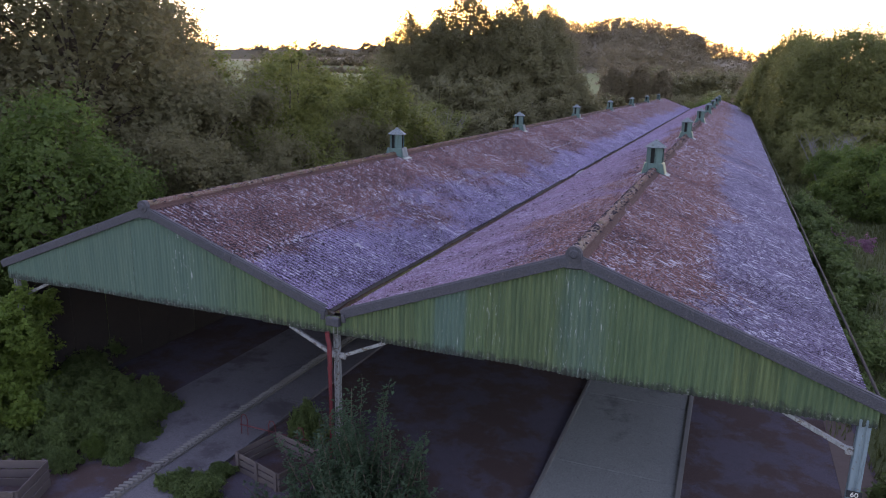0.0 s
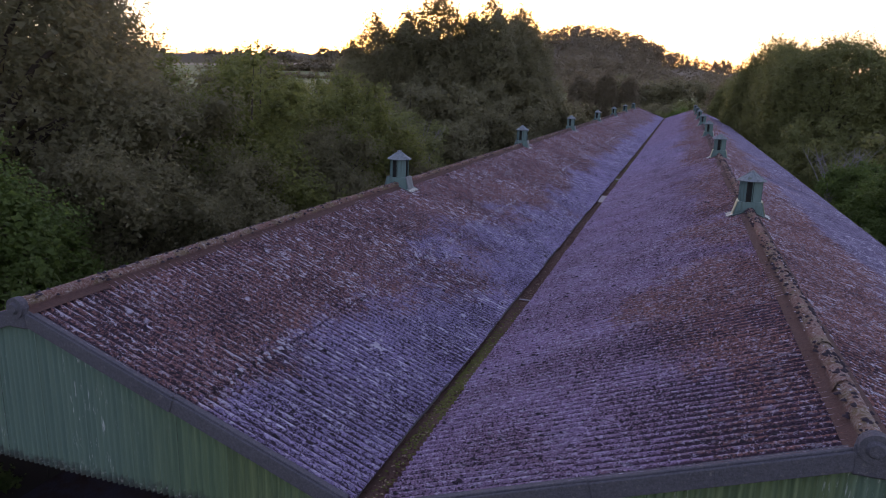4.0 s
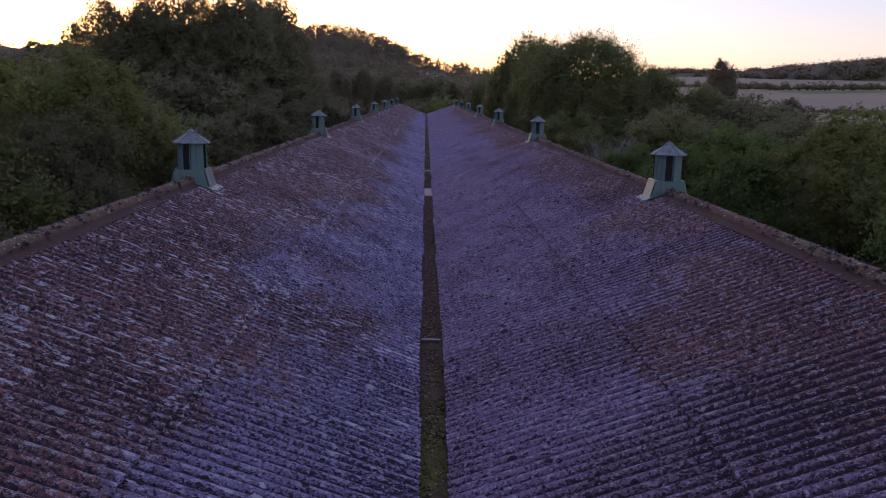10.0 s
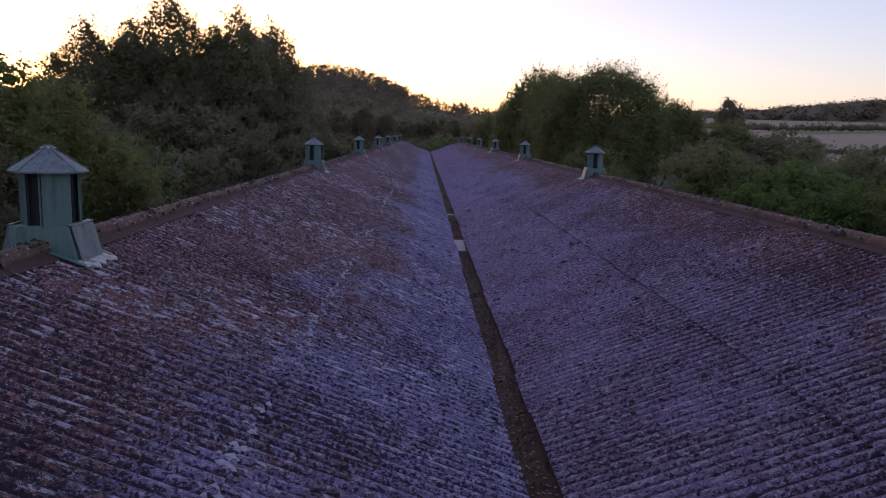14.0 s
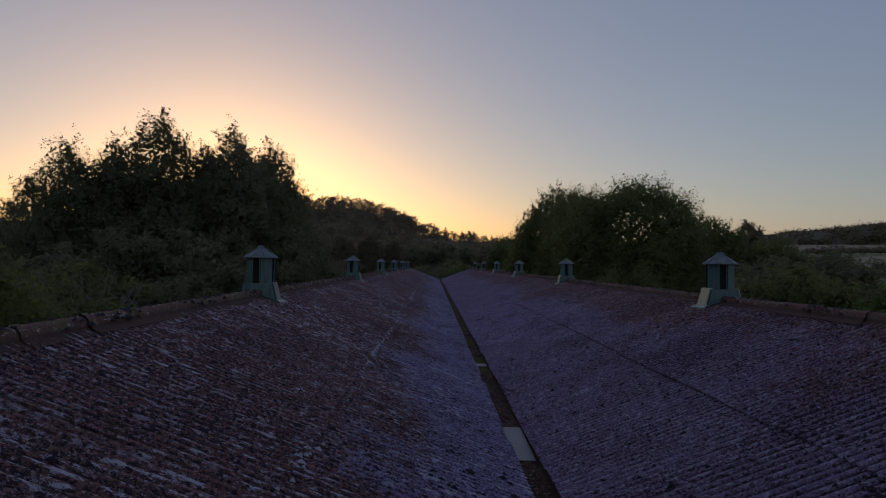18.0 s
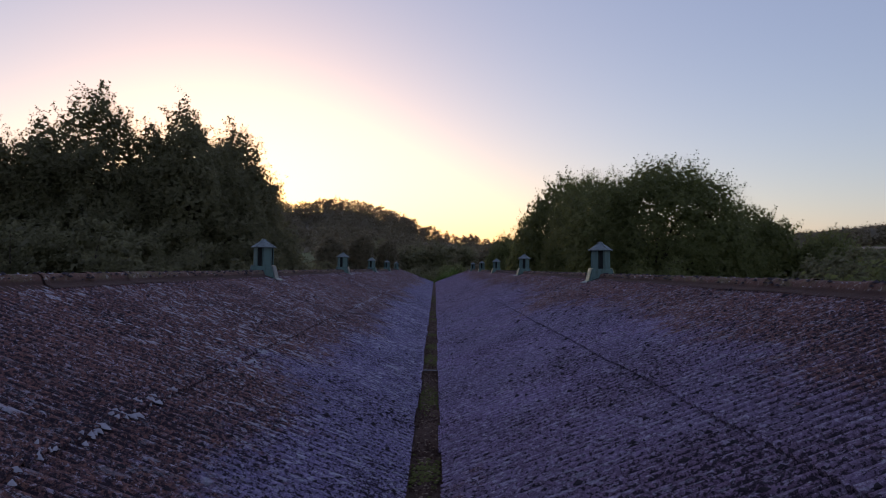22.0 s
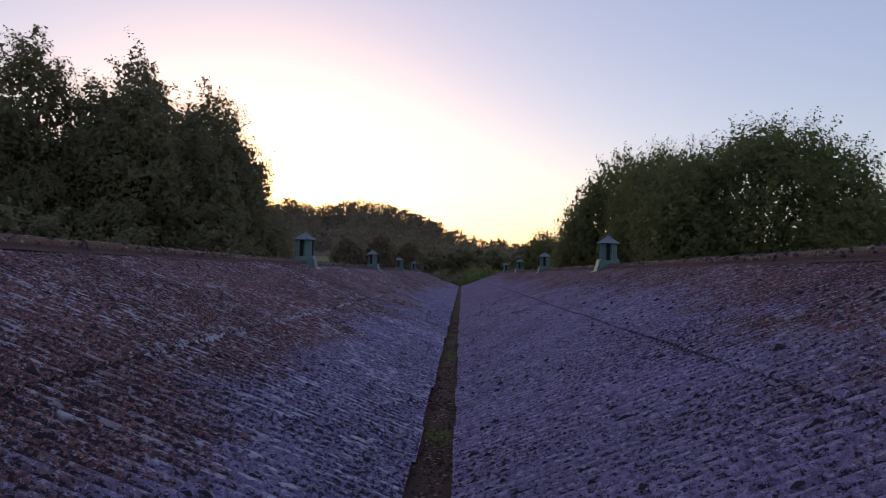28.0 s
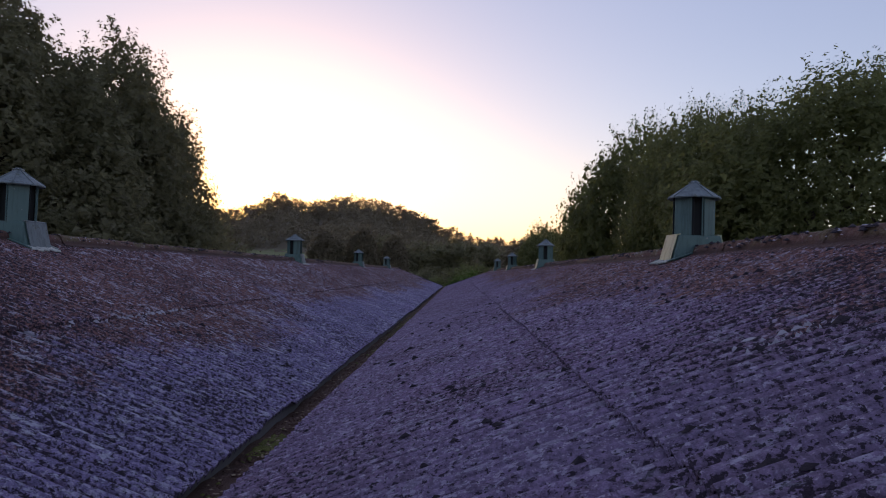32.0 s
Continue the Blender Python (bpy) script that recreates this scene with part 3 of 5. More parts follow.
def gable(y, face):
    """Green corrugated sheets that fill the gable of both spans."""
    frame_bm = bmesh.new()
    beam(frame_bm, (-8.15, y + face * 0.12, 3.17), (8.15, y + face * 0.12, 3.17), 0.07, 0.1)
    for sx in (-1, 1):
        for a, b in ((0.1, X_RIDGE), (2 * X_RIDGE - 0.1, X_RIDGE)):
            beam(frame_bm, (sx * a, y + face * 0.12, rake(a) - 0.12), (sx * b, y + face * 0.12, rake(b) - 0.12), 0.07, 0.1)
    g = part("gable", frame_bm, DARK_STEEL, barn, "green corrugated iron gable with a steel frame")
    w, p, seg = 0.608, 0.076, 6
    count = 27
    for i in range(count):
        x0 = -8.2 + i * w
        n = int(round(w / p)) * seg
        bottom = 3.11 + rng.uniform(-0.015, 0.015)
        off = rng.uniform(-0.004, 0.004)
        verts, faces = [], []
        for k in range(n + 1):
            x = x0 + w * k / n
            yy = y + off - face * (0.019 * math.cos(2 * math.pi * (x / p)))
            top = max(rake(min(8.19, max(-8.19, x))) + 0.02, bottom + 0.25)
            if abs(x) < 0.3:
                top = 3.44
            verts += [(x, yy, bottom), (x, yy, (bottom + top) / 2), (x, yy, top)]
        for k in range(n):
            a = 3 * k
            for s in (0, 1):
                q = (a + s, a + 3 + s, a + 4 + s, a + 1 + s)
                faces.append(q if face > 0 else q[::-1])
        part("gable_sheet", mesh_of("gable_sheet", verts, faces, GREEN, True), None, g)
    for sx in (-1, 1):
        for a, b in ((0.16, X_RIDGE), (2 * X_RIDGE + 0.12, X_RIDGE)):
            for u, v in ((0, 0.5), (0.5, 1)):
                bm = bmesh.new()
                xa, xb = a + (b - a) * u, a + (b - a) * v
                yo = y - face * (0.05 + 0.012 * (u > 0))
                za, zb = (Z0 + SLOPE * (X_RIDGE - abs(q - X_RIDGE)) for q in (xa, xb))
                beam(bm, (sx * xa, yo, za - 0.05), (sx * xb, yo, zb - 0.05), 0.03, 0.155, 0.006)
                beam(bm, (sx * xa, yo + face * 0.05, za + 0.035), (sx * xb, yo + face * 0.05, zb + 0.035), 0.07, 0.03, 0.006)
                part("barge_board", bm, BARGE, g, "grey barge board with lichen")


def ridge_mesh():
    """A ridge piece: a roll with a socket end and two wings."""
    verts, faces = [], []
    prof = [(-0.19, -0.055), (-0.14, -0.034), (-0.092, -0.012)]
    prof += [(-0.08 * math.cos(a), 0.012 + 0.085 * math.sin(a)) for a in np.linspace(0.1, math.pi - 0.1, 7)]
    prof += [(0.092, -0.012), (0.14, -0.034), (0.19, -0.055)]
    n = len(prof)
    ys = ((0, 1.10), (0.10, 1.10), (0.12, 1.0), (0.55, 1.0), (1.06, 1.0))
    for y, s in ys:
        verts += [(x * (s if abs(x) < 0.11 else 1), y, z * (s if z > 0 else 1)) for x, z in prof]
    for j in range(len(ys) - 1):
        for i in range(n - 1):
            faces.append((j * n + i, j * n + i + 1, (j + 1) * n + i + 1, (j + 1) * n + i))
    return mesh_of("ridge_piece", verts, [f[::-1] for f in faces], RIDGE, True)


def ridges():
    me = ridge_mesh()
    for sx in (-1, 1):
        bm = bmesh.new()
        beam(bm, (sx * X_RIDGE, 0.1, Z0 + SLOPE * X_RIDGE - 0.12), (sx * X_RIDGE, LENGTH - 0.1, Z0 + SLOPE * X_RIDGE - 0.12), 0.06, 0.12)
        r = part("ridge", bm, DARK_STEEL, barn, "brown mossy ridge of roll-topped pieces")
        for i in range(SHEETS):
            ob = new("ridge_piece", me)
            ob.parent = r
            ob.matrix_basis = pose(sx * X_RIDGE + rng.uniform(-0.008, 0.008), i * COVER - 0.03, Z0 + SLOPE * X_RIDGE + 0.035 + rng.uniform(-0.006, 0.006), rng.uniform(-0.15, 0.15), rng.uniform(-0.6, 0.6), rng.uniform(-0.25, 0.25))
        for y, f in ((-0.06, 1), (LENGTH + 0.06, -1)):
            bm = bmesh.new()
            bmesh.ops.create_cone(bm, cap_ends=True, segments=16, radius1=0.115, radius2=0.115, depth=0.09, matrix=pose(sx * X_RIDGE, y, 5.04, 90))
            bmesh.ops.create_cone(bm, cap_ends=True, segments=16, radius1=0.085, radius2=0.05, depth=0.05, matrix=pose(sx * X_RIDGE, y - f * 0.05, 5.04, 90 * f))
            box(bm, (0.26, 0.05, 0.26), (sx * X_RIDGE, y, 4.93), bevel=0.02)
            part("ridge_finial", bm, BARGE, r, "round grey ridge end cap")


def valley():
    """The gutter between the two spans, full of litter, with moss and pale joint straps."""
    bm = bmesh.new()
    for x, z, w, h in ((0, 3.37, 0.40, 0.02), (-0.2, 3.44, 0.015, 0.16), (0.2, 3.44, 0.015, 0.16)):
        box(bm, (w, LENGTH, h), (x, LENGTH / 2, z))
    g = part("valley_gutter", bm, KERB_DARK, barn, "valley gutter filled with brown leaf litter")
    n = 700
    verts, faces = [], []
    for i in range(n + 1):
        y = 0.15 + (LENGTH - 0.3) * i / n
        for k in range(5):
            verts.append((-0.19 + 0.095 * k, y, 3.435 + 0.03 * noise.noise((k * 0.7, y * 2.2, 1.7)) + 0.02 * noise.noise((k * 1.9, y * 9, 4.2))))
    for i in range(n):
        for k in range(4):
            a = i * 5 + k
            faces.append((a, a + 1, a + 6, a + 5))
    part("leaf_litter", mesh_of("leaf_litter", verts, faces, LITTER, True), None, g, "brown leaf litter")
    lumps = clumps([(rng.uniform(-0.12, 0.12), y, 3.445, rng.uniform(0.008, 0.026)) for y in
                                   [rng.gauss(c, w) for c, w, k in ((3.5, 1.4, 1500), (27.2, 0.25, 260), (28.6, 0.2, 200), (32.0, 0.5, 300), (36.0, 0.35, 420), (38.2, 0.3, 200), (41.0, 0.2, 120), (46.6, 0.3, 260), (49.0, 0.25, 260), (50.6, 0.2, 220), (62, 3, 500)) for _ in range(k)]], 0.5)
    tagged(part("gutter_moss", mesh_of("gutter_moss", *lumps, MOSS_GREEN, True), None, g, "green moss cushions"), kind="stuff")
    grains = clumps([(max(-0.15, min(0.15, rng.gauss(0, 0.075))), rng.uniform(0.2, 66), 3.44, rng.uniform(0.008, 0.024)) for _ in range(7000)], 0.7)
    bits = clumps([(max(-0.16, min(0.16, rng.gauss(0, 0.085))), rng.uniform(0.2, 66), 3.45, rng.uniform(0.006, 0.017)) for _ in range(2600)], 0.35)
    tagged(part("dry_leaf", mesh_of("dry_leaf", *bits, DRY_LEAF, False), None, g, "pale dry leaves on the litter"), kind="stuff")
    tagged(part("litter_crumb", mesh_of("litter_crumb", *grains, LITTER, False), None, g, "crumbs of brown leaf litter"), kind="stuff")
    for y, w in ((7.4, 0.05), (21.2, 1.35), (27.6, 0.3), (34.4, 0.05)):
        bm = bmesh.new()
        box(bm, (0.25, w, 0.012), (0, y, 3.475), (2, 1, 0), 0.004)
        part("joint_strap", bm, ZINC, g, "pale gutter joint strap")
    bm = bmesh.new()
    for k in range(12):
        box(bm, (0.012, 2.6, 0.03), (0.185 + rng.uniform(-0.006, 0.006), 18.2 + k * 2.65, 3.515), (rng.uniform(-0.2, 0.2), 0, 0))
    part("gutter_lip", bm, FLASH, g, "thin pale metal lip of the gutter")
    bm = bmesh.new()
    box(bm, (0.26, 0.10, 0.15), (0, -0.06, 3.36), bevel=0.01)
    box(bm, (0.07, 0.04, 0.17), (-0.20, -0.07, 3.46), (0, 8, 0), 0.005)
    box(bm, (0.07, 0.04, 0.15), (0.21, -0.07, 3.45), (0, -5, 0), 0.005)
    part("gutter_end_box", bm, BARGE, g, "grey box at the gutter's end")


def clumps(spots, flat):
    """Small uneven cushions: x, y, z, radius for each. Returns vertices and faces."""
    verts, faces = [], []
    for x, y, z, r in spots:
        k = len(verts)
        verts.append((x, y, z + r * flat))
        for i in range(6):
            a = i * math.pi / 3 + rng.random()
            q = r * rng.uniform(0.7, 1.25)
            verts.append((x + q * math.cos(a), y + q * math.sin(a), z - 0.3 * r * flat))
        faces += [(k, k + 1 + i, k + 1 + (i + 1) % 6) for i in range(6)]
    return verts, faces


def roof_growth(name, material, count, y_lo, y_hi, sizes, flat, trough, label):
    """Cushions of moss or lichen that lie on the inner slopes."""
    spots_v, spots_f = [], []
    done = 0
    while done < count:
        side = rng.choice((-1, 1))
        y = y_lo + (y_hi - y_lo) * rng.random() ** 1.2
        d = rng.uniform(0.2, 4.25)
        patchy = noise.noise((side * 3 + d * 0.9, y * 0.7, 2.0 if trough else 7.0)) + 0.35 * noise.noise((d * 3, y * 3, side))
        if patchy < rng.uniform(-0.45, 0.35):
            continue
        f = slope_frame(side, True)
        if trough:
            y = (math.floor(y / PITCH) + 0.5 + rng.gauss(0, 0.13)) * PITCH
        lift = 0.0235 * math.cos(2 * math.pi * (y % COVER) / PITCH) + (0.026 if d > 2.1 else 0.002)
        r = rng.uniform(*sizes) * (1.5 if rng.random() < 0.08 else 1)
        k = len(spots_v)
        m = f @ Matrix.Translation((d, y, lift))
        spots_v.append(m @ Vector((0, 0, r * flat)))
        stretch = rng.uniform(1.0, 1.7)
        n = 7
        for i in range(n):
            a = i * 2 * math.pi / n + rng.uniform(-0.3, 0.3)
            q = r * rng.uniform(0.3, 1.5)
            spots_v.append(m @ Vector((q * stretch * math.cos(a), min(0.05, q * 0.8) * math.sin(a), -0.004)))
        spots_f += [(k, k + 1 + i, k + 1 + (i + 1) % n) for i in range(n)]
        done += 1
    return tagged(part(name, mesh_of(name, spots_v, spots_f, material, True), None, barn, label), kind="stuff")


def ridge_moss():
    """Tufts of moss and crust along both ridges."""
    for name, material, count, lo, hi, words in (("ridge_moss", MOSS_DARK, 3200, 0.014, 0.04, "dark moss tufts on the ridge"), ("ridge_crust", LICHEN, 1500, 0.006, 0.015, "pale crusts on the ridge")):
        spots = []
        while len(spots) < count:
            y = rng.uniform(0, 75)
            if noise.noise((y * 0.8, 9.1, len(name))) < rng.uniform(-0.5, 0.4):
                continue
            a = rng.uniform(0.1, math.pi - 0.1)
            sx = rng.choice((-1, 1))
            spots.append((sx * X_RIDGE + 0.095 * math.cos(a), y, Z0 + SLOPE * X_RIDGE + 0.045 + 0.09 * math.sin(a), rng.uniform(lo, hi)))
        tagged(part(name, mesh_of(name, *clumps(spots, 0.6), material, True), None, barn, words), kind="stuff")


def posts():
    """Rows of steel posts with knee braces and a tie beam in each frame."""
    for k in range(16):
        y = 0.06 + k * 7.13
        for x in (-8.05, 0.0, 8.08):
            bm = bmesh.new()
            if x > 1:
                for dx in (-0.045, 0.045):
                    box(bm, (0.062, 0.13, 3.2), (x + dx, y, 1.6), bevel=0.008)
                box(bm, (0.03, 0.10, 3.2), (x, y, 1.6))
            else:
                for dx in (-0.042, 0.042):
                    box(bm, (0.012, 0.10, 3.35), (x + dx, y, 1.675), bevel=0.003)
                box(bm, (0.084, 0.012, 3.35), (x, y, 1.675))
            box(bm, (0.34, 0.30, 0.03), (x, y, 0.015), bevel=0.004)
            p = part("post", bm, BLUE_STEEL if x > 1 else STEEL, barn, "flaking blue-grey steel post" if x > 1 else "flaking grey steel post")
            for s in (-1, 1):
                if x * s > 1:
                    continue
                bm = bmesh.new()
                beam(bm, (x + s * 0.06, y, 2.68), (x + s * 0.98, y, 3.10), 0.06, 0.06, 0.006)
                box(bm, (0.14, 0.05, 0.12), (x + s * 0.10, y, 2.70), bevel=0.01)
                part("knee_brace", bm, STEEL, p, "pale knee brace")
        bm = bmesh.new()
        for sx in (-1, 1):
            beam(bm, (sx * 0.1, y, 3.16), (sx * 8.1, y, 3.16), 0.06, 0.09)
            for a, b in ((0.1, X_RIDGE), (2 * X_RIDGE - 0.1, X_RIDGE)):
                beam(bm, (sx * a, y, rake(a) - 0.22), (sx * b, y, rake(b) - 0.22), 0.06, 0.09)
            beam(bm, (sx * X_RIDGE, y, 3.16), (sx * X_RIDGE, y, 4.7), 0.05, 0.05)
        part("truss", bm, DARK_STEEL, barn)
    bm = bmesh.new()
    pts = [(-0.11, -0.09, 3.16), (-0.10, -0.09, 3.04), (-0.075, -0.09, 2.96), (-0.07, -0.09, 2.8), (-0.07, -0.09, 0.1)]
    tube(bm, pts, [0.042] * len(pts), 10)
    for z in (2.5, 1.4, 0.4):
        bmesh.ops.create_cone(bm, cap_ends=True, segments=10, radius1=0.052, radius2=0.052, depth=0.06, matrix=pose(-0.07, -0.09, z))
    part("downpipe", bm, RED, barn, "worn red cast iron downpipe")
    bm = bmesh.new()
    box(bm, (0.19, 0.02, 0.10), (8.08, -0.05, 2.12), bevel=0.004)
    plate = part("number_plate", bm, SIGN_DARK, barn, "small black bay number plate reading 60")
    cu = bpy.data.curves.new("bay_number", "FONT")
    cu.body, cu.size, cu.align_x, cu.align_y, cu.extrude = "60", 0.10, "CENTER", "CENTER", 0.002
    t = new("bay_number", cu)
    me = bpy.data.meshes.new_from_object(t)
    bpy.data.objects.remove(t)
    me.materials.append(SIGN_WHITE)
    t = new("bay_number", me)
    t.parent = plate
    t.matrix_basis = pose(8.08, -0.064, 2.12, 90)


def barn_sides():
    """Added near-black boarding that keeps the left side dark, eaves gutters on both."""
    bm = bmesh.new()
    box(bm, (0.05, LENGTH - 0.6, 0.1), (-8.2, LENGTH / 2, 3.1))
    rail = part("side_wall", bm, DARK_STEEL, barn, "added near-black side wall that keeps the barn's inside dark")
    me_bm = bmesh.new()
    box(me_bm, (0.025, 1.0, 3.0), (0, 0, 1.5), bevel=0.006)
    me = bpy.data.meshes.new("shade_board")
    me_bm.to_mesh(me)
    me_bm.free()
    me.materials.append(NEAR_BLACK)
    for i in range(84):
        ob = new("shade_board", me)
        ob.parent = rail
        ob.matrix_basis = pose(-8.2 + rng.uniform(-0.01, 0.01), 0.9 + i * 1.01, 0, 0, 0, rng.uniform(-0.6, 0.6))
    for sx in (-1, 1):
        bm = bmesh.new()
        pts = [(sx * 8.24, 0.0, 3.44), (sx * 8.24, LENGTH, 3.42)]
        tube(bm, pts, [0.022, 0.022], 8)
        part("eaves_gutter", bm, NEAR_BLACK, barn)


# ---- ridge vents ----
def vent(plate, plate_label):
    """An octagonal ridge ventilator with a saddle base, open slots and a conical cap."""
    v = thing("ridge_vent", (0, 0, 0), "green octagonal metal roof vent with a conical cap", "roof vent", "vents along the ridges")
    turn = 38
    for i in range(4):
        a = math.radians(90 * i + turn)
        bm = bmesh.new()
        box(bm, (0.014, 0.218, 0.50), (0.207 * math.cos(a), 0.207 * math.sin(a), -0.18), (0, 0, 90 * i + turn), 0.004)
        part("panel", bm, VENT_GREEN, v)
    # a solid near-black drum paints the shade inside the vent
    bm = bmesh.new()
    bmesh.ops.create_cone(bm, cap_ends=True, segments=8, radius1=0.200, radius2=0.200, depth=0.50, matrix=pose(0, 0, -0.18, 0, 0, turn + 22.5))
    part("dark_core", bm, VENT_DARK, v, "near-black drum painted as the shade behind the slots")
    for i in range(8):
        a = math.radians(45 + 90 * (i // 2) + turn + (13 if i % 2 else -13))
        bm = bmesh.new()
        tube(bm, [(0.226 * math.cos(a), 0.226 * math.sin(a), -0.42), (0.226 * math.cos(a), 0.226 * math.sin(a), 0.06)], [0.009, 0.009], 6)
        part("slot_bar", bm, VENT_GREEN if i % 2 else VENT_DARK, v)
    bm = bmesh.new()
    rings = [(0.200, 0.060), (0.302, 0.028), (0.306, 0.042), (0.20, 0.115), (0.052, 0.214)]
    seg = 16
    vs = [[bm.verts.new((r * math.cos(2 * math.pi * k / seg), r * math.sin(2 * math.pi * k / seg), z)) for k in range(seg)] for r, z in rings]
    apex = bm.verts.new((0, 0, 0.232))
    for a, b in zip(vs, vs[1:]):
        for k in range(seg):
            bm.faces.new((a[k], a[(k + 1) % seg], b[(k + 1) % seg], b[k]))
    for k in range(seg):
        bm.faces.new((vs[-1][k], vs[-1][(k + 1) % seg], apex))
    bm.faces.new(vs[0][::-1])
    cap = part("cap", bm, VENT_CAP, v, "weathered blue-grey conical cap")
    for k in range(8):
        a = 2 * math.pi * (k + 0.5) / 8
        bm = bmesh.new()
        beam(bm, (0.30 * math.cos(a), 0.30 * math.sin(a), 0.049), (0.06 * math.cos(a), 0.06 * math.sin(a), 0.213), 0.014, 0.010)
        part("cap_seam", bm, VENT_CAP, cap)
    for k in range(6):
        a = 2 * math.pi * k / 6
        bm = bmesh.new()
        box(bm, (0.030, 0.018, 0.010), (0.055 * math.cos(a), 0.055 * math.sin(a), 0.232), (0, 14, 60 * k), 0.003)
        part("finial_tab", bm, FLASH, cap, "pale tab round the cap's top")
    bm = bmesh.new()
    bmesh.ops.create_cone(bm, cap_ends=True, segments=10, radius1=0.050, radius2=0.036, depth=0.04, matrix=pose(0, 0, 0.232))
    part("finial", bm, VENT_CAP, cap, "weathered finial ring")
    # saddle: upright ends along the ridge, sloped skirts on both roof slopes
    bm = bmesh.new()
    zt = -0.41
    outer = [(-0.34, -0.245, -0.83), (0.34, -0.245, -0.83), (0.34, 0.245, -0.83), (-0.34, 0.245, -0.83)]
    inner = [(-0.236, -0.225, zt), (0.236, -0.225, zt), (0.236, 0.225, zt), (-0.236, 0.225, zt)]
    o = [bm.verts.new(p) for p in outer]
    i4 = [bm.verts.new(p) for p in inner]
    for k in range(4):
        bm.faces.new((o[k], o[(k + 1) % 4], i4[(k + 1) % 4], i4[k]))
    bm.faces.new(i4)
    bm.faces.new(o[::-1])
    bmesh.ops.bevel(bm, geom=bm.edges[:], offset=0.008, segments=1, affect="EDGES")
    base = part("saddle_base", bm, VENT_GREEN, v, "green saddle base")
    for s in (-1, 1):
        bm = bmesh.new()
        beam(bm, (s * 0.250, 0, zt + 0.012), (s * 0.336, 0, -0.722), 0.40, 0.012, 0.003)
        beam(bm, (s * 0.212, 0, zt + 0.012), (s * 0.262, 0, zt + 0.002), 0.40, 0.014, 0.003)
        part("skirt_plate", bm, plate, base, plate_label)
        bm = bmesh.new()
        edge = [0.40 + 0.06 * ((k * 37) % 5) / 4 for k in range(9)]
        rows = []
        for top in (0, 1):
            for k, d in enumerate(edge):
                for q in (0.295, d):
                    rows.append(bm.verts.new((s * q, 0.068 * (k - 4), -0.595 - SLOPE * q + 0.014 * top + (0.004 if k % 2 else -0.004))))
        for k in range(8):
            a = 2 * k
            for lift in (0, 18):
                f = [rows[lift + a], rows[lift + a + 1], rows[lift + a + 3], rows[lift + a + 2]]
                bm.faces.new(f if lift else f[::-1])
            bm.faces.new((rows[a + 1], rows[a + 19], rows[a + 21], rows[a + 3]))
        bmesh.ops.recalc_face_normals(bm, faces=bm.faces[:])
        part("flashing", bm, FLASH, base, "pale flashing on the roof slope")
        for e in (-1, 1):
            bm = bmesh.new()
            beam(bm, (s * 0.10, e * 0.265, -0.595 - SLOPE * 0.10 + 0.012), (s * 0.38, e * 0.265, -0.595 - SLOPE * 0.38 + 0.012), 0.05, 0.014, 0.003)
            part("side_flashing", bm, VENT_GREEN, base, "green strip of flashing beside the saddle")
    return v


VENT_ROWS = (10.83, 25.15, 39.38, 53.82, 68.05, 82.35, 96.65)


def vents():
    for sx, plate, words in ((-1, VENT_CAP, "grey-green skirt plate"), (1, CREAM, "cream skirt plate")):
        first = vent(plate, words)
        for k in range(7):
            m = pose(sx * X_RIDGE, VENT_ROWS[k], 5.65, rng.uniform(-1, 1), rng.uniform(-1, 1), rng.uniform(-3, 3))
            if k == 0:
                first.matrix_world = m
            else:
                copy_thing(first, m)


